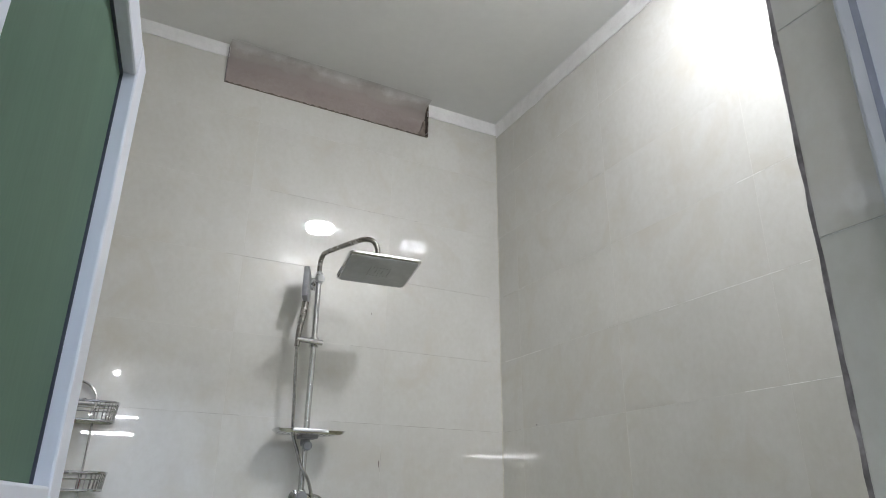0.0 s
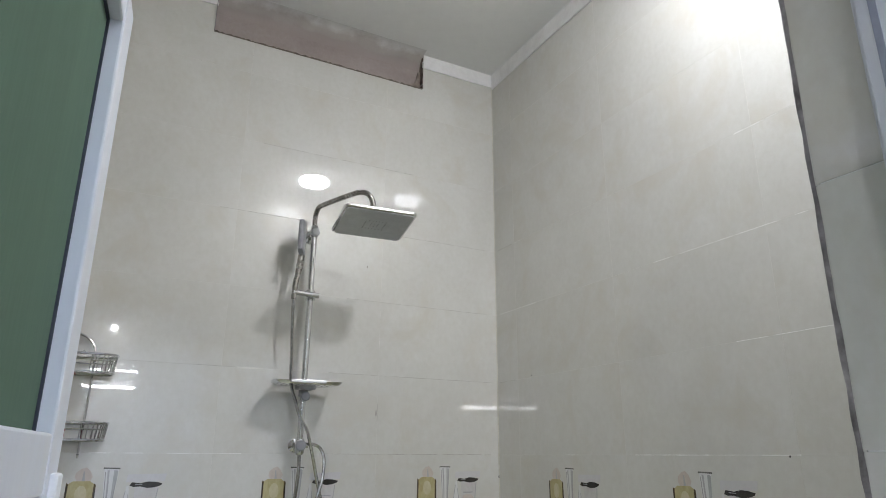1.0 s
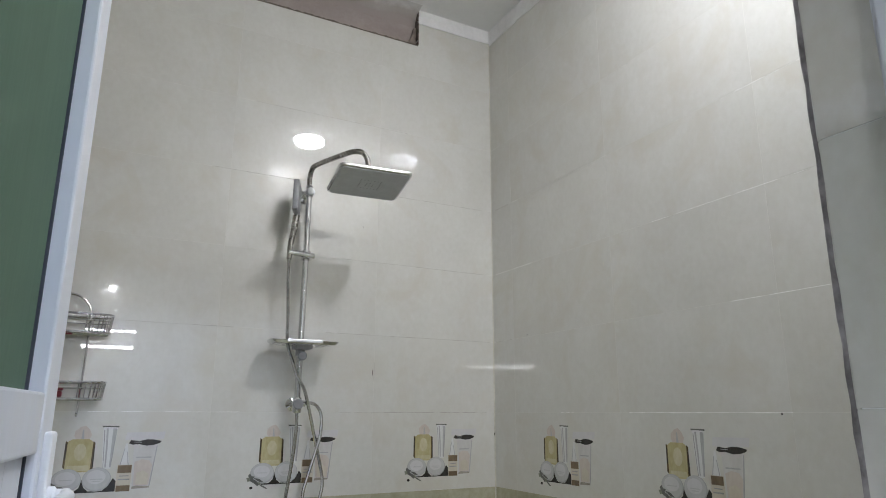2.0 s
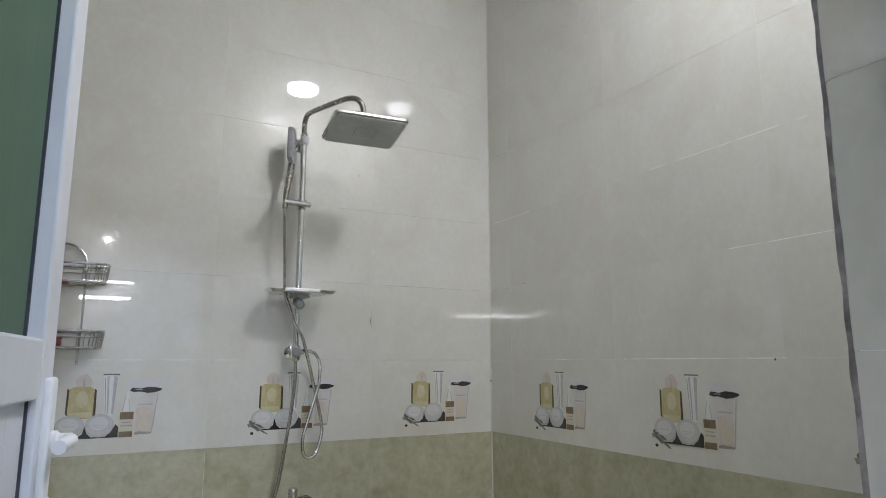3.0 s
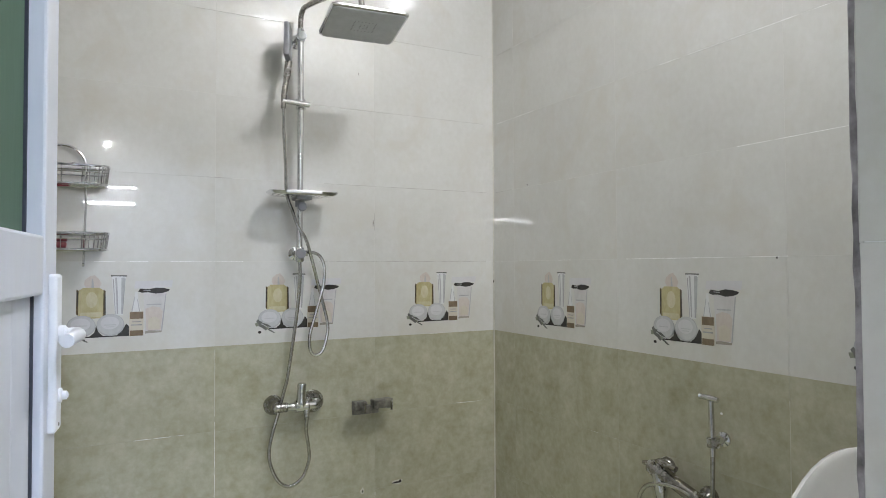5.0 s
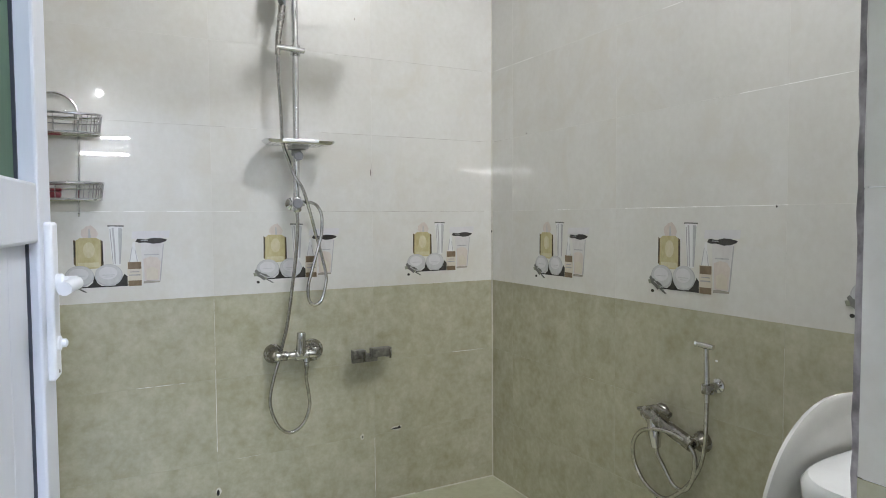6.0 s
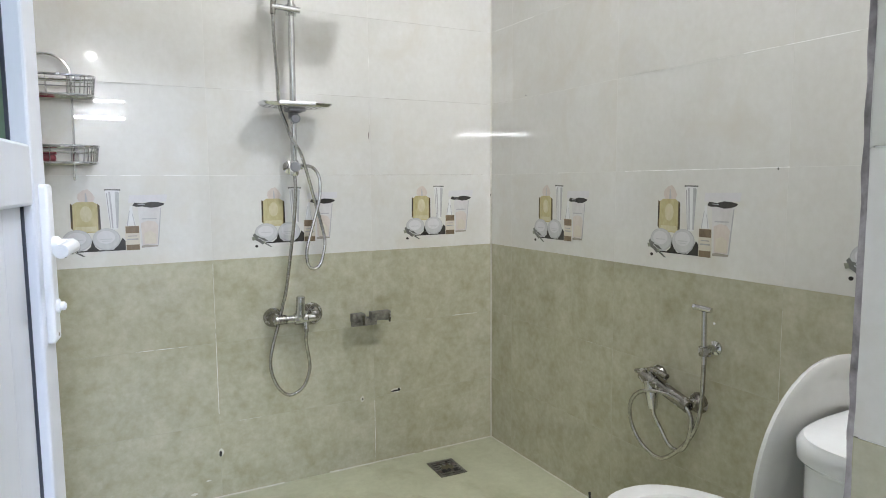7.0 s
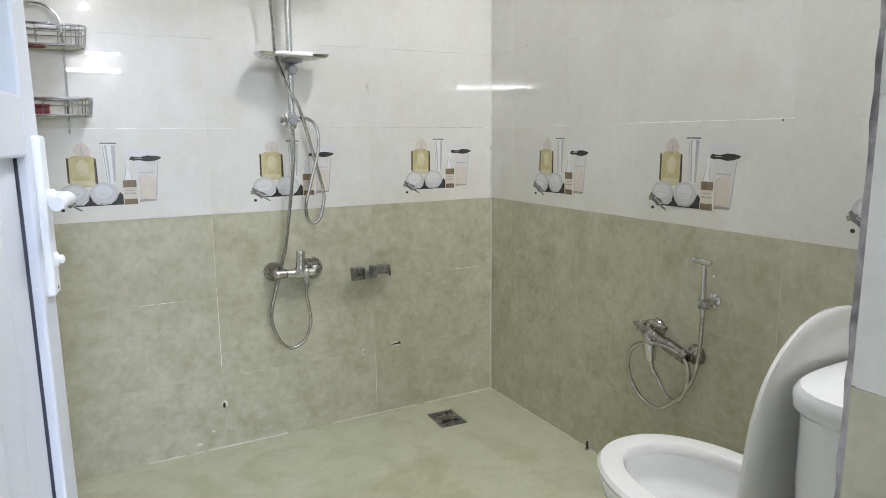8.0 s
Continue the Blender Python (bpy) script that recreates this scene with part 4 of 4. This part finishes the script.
B = BORDER
SHAPES = [
    ("printed_haze", [[(0.352, B + 0.206), (0.468, B + 0.208), (0.472, B + 0.232), (0.356, B + 0.230)]], INK_HAZE, 0.0003),
    ("printed_bottle", [[(0.190, B + 0.112), (0.263, B + 0.112), (0.263, B + 0.202), (0.250, B + 0.211), (0.203, B + 0.211), (0.190, B + 0.202)]], INK_AMBER, 0.0004),
    ("printed_bottle_gleam", [blob(0.228, B + 0.172, 0.017, 0.026, 14)], INK_HONEY, 0.0006),
    ("printed_bottle_foot", [[(0.194, B + 0.116), (0.259, B + 0.116), (0.256, B + 0.132), (0.197, B + 0.132)]], INK_HONEY, 0.0006),
    ("printed_bottle_edge", [[(0.184, B + 0.128), (0.190, B + 0.122), (0.191, B + 0.203), (0.185, B + 0.206)], [(0.261, B + 0.116), (0.269, B + 0.120), (0.268, B + 0.200), (0.262, B + 0.205)]], INK_UMBER, 0.0007),
    ("printed_bottle_edge", [[(0.1855, B + 0.150), (0.1885, B + 0.150), (0.189, B + 0.198), (0.186, B + 0.198)], [(0.265, B + 0.125), (0.2685, B + 0.125), (0.268, B + 0.185), (0.265, B + 0.188)]], INK_DARK, 0.0009),
    ("printed_stopper", [[(0.212, B + 0.211), (0.250, B + 0.211), (0.256, B + 0.224), (0.248, B + 0.240), (0.236, B + 0.252), (0.222, B + 0.248), (0.208, B + 0.236), (0.206, B + 0.222)]], INK_BLUSH, 0.0004),
    ("printed_stopper_neck", [curve((0.231, B + 0.211), (0.230, B + 0.240), 0.008, 0.003)], INK_PALE, 0.0006),
    ("printed_tube", [[(0.286, B + 0.248), (0.328, B + 0.248), (0.324, B + 0.190), (0.318, B + 0.120), (0.296, B + 0.120), (0.289, B + 0.190)]], INK_WHITE, 0.0004),
    ("printed_tube_fold", [curve((0.298, B + 0.243), (0.303, B + 0.124), 0.006, 0.004, 0.001), curve((0.319, B + 0.243), (0.316, B + 0.124), 0.010, 0.004)], INK_PALE, 0.0006),
    ("printed_tube_line", [curve((0.325, B + 0.240), (0.318, B + 0.124), 0.003, 0.002), curve((0.290, B + 0.238), (0.297, B + 0.124), 0.0025, 0.002)], INK_GREY, 0.0008),
    ("printed_tube_crimp", [[(0.283, B + 0.2465), (0.296, B + 0.2475), (0.331, B + 0.2460), (0.331, B + 0.2505), (0.283, B + 0.2515)]], INK_MID, 0.0009),
    ("printed_shadow", [[(0.196, B + 0.050), (0.352, B + 0.051), (0.352, B + 0.0545), (0.196, B + 0.0545)], [(0.219, B + 0.052), (0.264, B + 0.052), (0.249, B + 0.066), (0.242, B + 0.090), (0.236, B + 0.066)],
                        [(0.298, B + 0.052), (0.342, B + 0.054), (0.340, B + 0.080), (0.329, B + 0.092), (0.318, B + 0.070)]], INK_DARK, 0.0010),
    ("printed_jar_rim", [blob(0.199, B + 0.088, 0.0415, 0.0345, 26)], INK_PALE, 0.0012),
    ("printed_jar_rim", [blob(0.283, B + 0.089, 0.0410, 0.0360, 26)], INK_PALE, 0.0012),
    ("printed_jar", [blob(0.199, B + 0.0895, 0.0385, 0.0315, 26)], INK_JAR, 0.0014),
    ("printed_jar", [blob(0.283, B + 0.0905, 0.0380, 0.0330, 26)], INK_JAR, 0.0014),
    ("printed_jar_face", [blob(0.197, B + 0.094, 0.028, 0.020, 22)], INK_HAZE, 0.0016),
    ("printed_jar_face", [blob(0.281, B + 0.096, 0.027, 0.021, 22)], INK_HAZE, 0.0016),
    ("printed_jar_text", [rect(0.180, 0.216, B + 0.088, B + 0.091), rect(0.264, 0.300, B + 0.088, B + 0.091), rect(0.270, 0.294, B + 0.082, B + 0.0845)], INK_JAR, 0.0018),
    ("printed_vial", [[(0.342, B + 0.128), (0.374, B + 0.128), (0.366, B + 0.160), (0.362, B + 0.196), (0.356, B + 0.196), (0.351, B + 0.160)]], INK_WHITE, 0.0004),
    ("printed_vial_line", [curve((0.3455, B + 0.130), (0.3545, B + 0.180), 0.003, 0.002), curve((0.369, B + 0.130), (0.3625, B + 0.170), 0.003, 0.002)], INK_PALE, 0.0006),
    ("printed_cup", [[(0.386, B + 0.062), (0.438, B + 0.062), (0.452, B + 0.192), (0.380, B + 0.192)]], INK_MILK, 0.0004),
    ("printed_cup_cream", [[(0.390, B + 0.066), (0.434, B + 0.066), (0.440, B + 0.128), (0.430, B + 0.142), (0.408, B + 0.146), (0.387, B + 0.138)]], INK_BLUSH, 0.0006),
    ("printed_cup_cream", [[(0.396, B + 0.068), (0.430, B + 0.068), (0.432, B + 0.100), (0.415, B + 0.112), (0.395, B + 0.104)]], INK_CREAM, 0.0008),
    ("printed_cup_side", [curve((0.437, B + 0.064), (0.450, B + 0.188), 0.004, 0.003), rect(0.390, 0.436, B + 0.150, B + 0.154)], INK_PALE, 0.0009),
    ("printed_cup_foot", [[(0.386, B + 0.056), (0.436, B + 0.058), (0.438, B + 0.0635), (0.398, B + 0.0660), (0.386, B + 0.063)]], INK_TAUPE, 0.0010),
    ("printed_cup_lid", [[(0.364, B + 0.196), (0.376, B + 0.192), (0.395, B + 0.193), (0.418, B + 0.188), (0.440, B + 0.190), (0.458, B + 0.196), (0.462, B + 0.202), (0.440, B + 0.207), (0.418, B + 0.208), (0.396, B + 0.203), (0.370, B + 0.206)]], INK_DARK, 0.0008),
    ("printed_cup_gleam", [[(0.380, B + 0.199), (0.402, B + 0.198), (0.402, B + 0.200), (0.380, B + 0.201)]], INK_GREY, 0.0010),
    ("printed_box", [rect(0.338, 0.381, B + 0.050, B + 0.130)], INK_CREAM, 0.0012),
    ("printed_box_band", [rect(0.340, 0.380, B + 0.106, B + 0.129), rect(0.340, 0.380, B + 0.050, B + 0.068)], INK_BROWN, 0.0014),
    ("printed_box_text", [rect(0.346, 0.374, B + 0.095, B + 0.098), rect(0.343, 0.377, B + 0.084, B + 0.088)], INK_GREY, 0.0014),
    ("printed_sprig", [[(0.151, B + 0.082), (0.157, B + 0.088), (0.164, B + 0.080), (0.174, B + 0.078), (0.168, B + 0.070), (0.180, B + 0.064), (0.192, B + 0.052), (0.184, B + 0.046), (0.172, B + 0.056), (0.158, B + 0.064)],
                       [(0.184, B + 0.056), (0.206, B + 0.046), (0.220, B + 0.036), (0.213, B + 0.036), (0.196, B + 0.046)], [(0.166, B + 0.075), (0.190, B + 0.070), (0.206, B + 0.058), (0.190, B + 0.060)]], INK_MID, 0.0020),
    ("printed_sprig_leaf", [[(0.146, B + 0.074), (0.156, B + 0.076), (0.160, B + 0.064), (0.150, B + 0.062)], [(0.182, B + 0.062), (0.196, B + 0.056), (0.190, B + 0.050)]], INK_OLIVE, 0.0022),
    ("printed_seed", [blob(0.163, B + 0.041, 0.006, 0.005, 8)], INK_DARK, 0.0010),
]


def prints(host, plane, s0):
    """The printed picture of bottles and jars on one border tile."""
    origin = host.location
    for name, outlines, mat, d in SHAPES:
        bm = bmesh.new()
        for o in outlines:
            prism([(s0 + s, z) for s, z in o], -0.0004, d, plane, bm)
        ob = part(name, bm, mat, host)
        ob.matrix_parent_inverse = Matrix.Translation(-origin)


ROWS_UP = [BORDER + ROW * k for k in range(7)]
ROWS_DOWN = [(0.0, BORDER - 2 * ROW), (BORDER - 2 * ROW, BORDER - ROW), (BORDER - ROW, BORDER)]


def tiled(parent, plane, key, columns, top, decor, skip=None):
    for s0, s1 in columns:
        for z0, z1 in ROWS_DOWN:
            if not (skip and skip(s0, s1, z0, z1)):
                tile(parent, plane, key, s0, s1, z0, z1, GREEN)
        for k, z0 in enumerate(ROWS_UP):
            z1 = min(z0 + ROW, top)
            if skip and skip(s0, s1, z0, z1):
                continue
            ob = tile(parent, plane, key, s0, s1, z0, z1, CREAM)
            if k == 0 and s0 in decor:
                prints(ob, plane, s0 - 0.009 if parent is wall_back else s0)


j = JOINT / 2
tiled(wall_back, on_back, "back", [(LEFT, -1.755), (-1.755, -1.155), (-1.155, -0.555), (-0.555, -0.001)], 2.90, (-1.755, -1.155, -0.555), lambda a, b, c, d: a > -1.8 and d > 2.7)
t0, t1, n0, n1, nz = ROWS_UP[6] + j, 2.90 - j, NOTCH[0], NOTCH[1], NOTCH[2]
cut_tile(wall_back, on_back, [(-1.755 + j, t0), (-1.155 - j, t0), (-1.155 - j, nz), (n0, nz), (n0, t1), (-1.755 + j, t1)], CREAM)
cut_tile(wall_back, on_back, [(-1.155 + j, t0), (-0.555 - j, t0), (-0.555 - j, nz), (-1.155 + j, nz)], CREAM)
cut_tile(wall_back, on_back, [(-0.555 + j, t0), (-0.001, t0), (-0.001, t1), (n1, t1), (n1, nz), (-0.555 + j, nz)], CREAM)
tiled(wall_right, on_right, "right", [(0.001, 0.157), (0.157, 0.757), (0.757, 1.357), (1.357, 1.957), (1.957, -FRONT)], 2.885, (0.157, 0.757, 1.357))
tiled(wall_front, on_front, "front", [(LEFT, -1.72), (DOOR_X1, -0.60), (-0.60, 0.0)], 2.90, ())
for z0, z1 in ((DOOR_TOP, 2.34), (2.34, 2.636), (2.636, 2.9)):
    tile(wall_front, on_front, "front", -1.72, DOOR_X1, z0, z1, CREAM)
for z0, z1 in ROWS_DOWN:
    tile(wall_front, on_reveal, "reveal", -2.117, FRONT - 0.0045, z0, z1, GREEN)
for z0, z1 in ((BORDER, 1.16), (1.16, 1.455), (1.455, 1.748), (1.748, DOOR_TOP)):
    tile(wall_front, on_reveal, "reveal", -2.117, FRONT - 0.0045, z0, z1, CREAM)


def on_floor(s, q, d):
    return Vector((s, q, d))


JOINT = 0.0006
for a in range(4):
    for b in range(4):
        x0, y0 = -0.60 * (a + 1), -0.60 * (b + 1)
        x0c, y0c = max(x0, LEFT), max(y0, FRONT)
        if x0 + 0.60 - x0c > 0.02 and y0 + 0.60 - y0c > 0.02:
            tile(floor, on_floor, "floor", x0c, x0 + 0.60, y0c, y0 + 0.60, FLOOR_TILE, "floor_tile")

# chips and drilled holes in the tiles
def chip(parent, plane, cs, cz, w, h, seed, mat, d=0.0005):
    r = random.Random(seed)
    n = 9
    outline = [(cs + w * math.cos(6.28319 * k / n) * r.uniform(0.6, 1.0), cz + h * math.sin(6.28319 * k / n) * r.uniform(0.6, 1.0)) for k in range(n)]
    return part("chip", prism(outline, -0.0004, d, plane), mat, parent)


for cs, cz, w, h, mat, d in ((-0.460, 0.286, 0.030, 0.011, CAULK, 0.0004), (-0.466, 0.284, 0.022, 0.0045, HOLE, 0.0008), (-0.449, 0.287, 0.008, 0.008, HOLE, 0.0011), (-0.608, 0.274, 0.009, 0.013, CAULK, 0.0004),
                             (-0.607, 0.272, 0.005, 0.007, HOLE, 0.0008), (-1.153, 0.166, 0.011, 0.018, CAULK, 0.0004), (-1.156, 0.160, 0.007, 0.014, HOLE, 0.0008), (-0.003, 1.072, 0.0028, 0.009, HOLE, 0.004),
                             (-0.62, 1.89, 0.002, 0.006, DARK_MORTAR, 0.0004), (-0.561, 1.31, 0.0018, 0.016, DARK_MORTAR, 0.0005), (-1.20, 0.07, 0.01, 0.004, CAULK, 0.0005), (-1.25, 0.03, 0.014, 0.006, CAULK, 0.0006)):
    chip(wall_back, on_back, cs, cz, w, h, int(abs(cs) * 1000 + cz * 100), mat, d)
for cs, cz, w, h, mat, d in ((0.253, 1.462, 0.003, 0.004, HOLE, 0.0005), (1.157, 0.731, 0.005, 0.004, WHITE_PLASTIC, 0.002), (0.86, 1.62, 0.003, 0.003, CAULK, 0.0005), (0.72, 1.66, 0.002, 0.006, CAULK, 0.0005), (1.33, 1.155, 0.003, 0.004, HOLE, 0.0006)):
    chip(wall_right, on_right, cs, cz, w, h, int(abs(cs) * 1000 + cz * 100), mat, d)
bolt = thing("floor_bolt", "small dark bolt standing in the floor edge", "bolt", LEAN_IN)
part("shank", tube([(-0.008, -0.665, 0.0), (-0.010, -0.665, 0.03)], 0.004, 8), HOLE, bolt)
part("nut", lathe([(0, 0.008), (0.006, 0.008)], (-0.009, -0.665, 0.0), (0, 0, 1), 6), DARK_METAL, bolt)

# stretches of fresh white grout and of dark washed-out joints
def joint_line(parent, plane, a, b, seed, mat, r=0.0011):
    rnd = random.Random(seed)
    n = max(6, int((Vector(b) - Vector(a)).length / 0.02))
    pts = [plane(a[0] + (b[0] - a[0]) * k / n + rnd.uniform(-0.0004, 0.0004), a[1] + (b[1] - a[1]) * k / n + rnd.uniform(-0.0004, 0.0004), 0.0002 - r) for k in range(n + 1)]
    return part("joint_line", tube(pts, [r * (rnd.uniform(0.75, 1.2) if rnd.random() > (0.28 if r < 0.0015 else 0.0) else 0.45) for _ in pts], 10), mat, parent)


R1, R2, R3, R4, R5 = (BORDER + ROW * k for k in range(1, 6))
for a, b, mat, r in (((0.80, R1), (1.36, R1), FRESH, 0.0022), ((0.45, R1), (0.52, R1), FRESH, 0.0012), ((1.22, R2), (1.56, R2), FRESH, 0.0013), ((0.95, R3), (1.50, R3), FRESH, 0.0011), ((1.30, R4), (1.52, R4), FRESH, 0.0012),
                     ((0.02, R2), (0.14, R2), WORN_GROUT, 0.001), ((0.03, R3), (0.30, R3), FRESH, 0.0009), ((0.03, R4), (0.14, R4), WORN_GROUT, 0.0008), ((1.357, 0.45), (1.357, 0.80), CAULK, 0.0008)):
    joint_line(wall_right, on_right, a, b, int(a[0] * 100), mat, r)
for a, b, mat, r in (((-0.76, R2), (-0.02, R2), WORN_GROUT, 0.0008), ((-0.52, R2), (-0.36, R2), WORN_GROUT, 0.0012), ((-1.30, R1), (-1.06, R1), FRESH, 0.0009), ((-0.78, R1), (-0.04, R1), WORN_GROUT, 0.0009), ((-1.08, R5), (-0.42, R5), WORN_GROUT, 0.0007),
                     ((-1.22, R4), (-0.90, R4), WORN_GROUT, 0.0007), ((-0.52, R4), (-0.05, R4), WORN_GROUT, 0.0006), ((-1.53, R1), (-1.37, R1), FRESH, 0.0014), ((-1.155, 0.31), (-1.155, 0.60), FRESH, 0.0009), ((-1.155, 0.62), (-1.155, 0.85), CAULK, 0.0008),
                     ((-0.555, 0.02), (-0.555, 0.26), FRESH, 0.0010), ((-1.42, BORDER - ROW), (-1.20, BORDER - ROW), FRESH, 0.0013), ((-0.20, BORDER - ROW), (-0.05, BORDER - ROW), FRESH, 0.0010), ((-0.555, 1.28), (-0.555, 1.35), WORN_GROUT, 0.001),
                     ((-0.70, R3), (-0.05, R3), WORN_GROUT, 0.0006), ((-1.60, R2), (-1.10, R2), WORN_GROUT, 0.0005)):
    joint_line(wall_back, on_back, a, b, int(-a[0] * 100), mat, r)
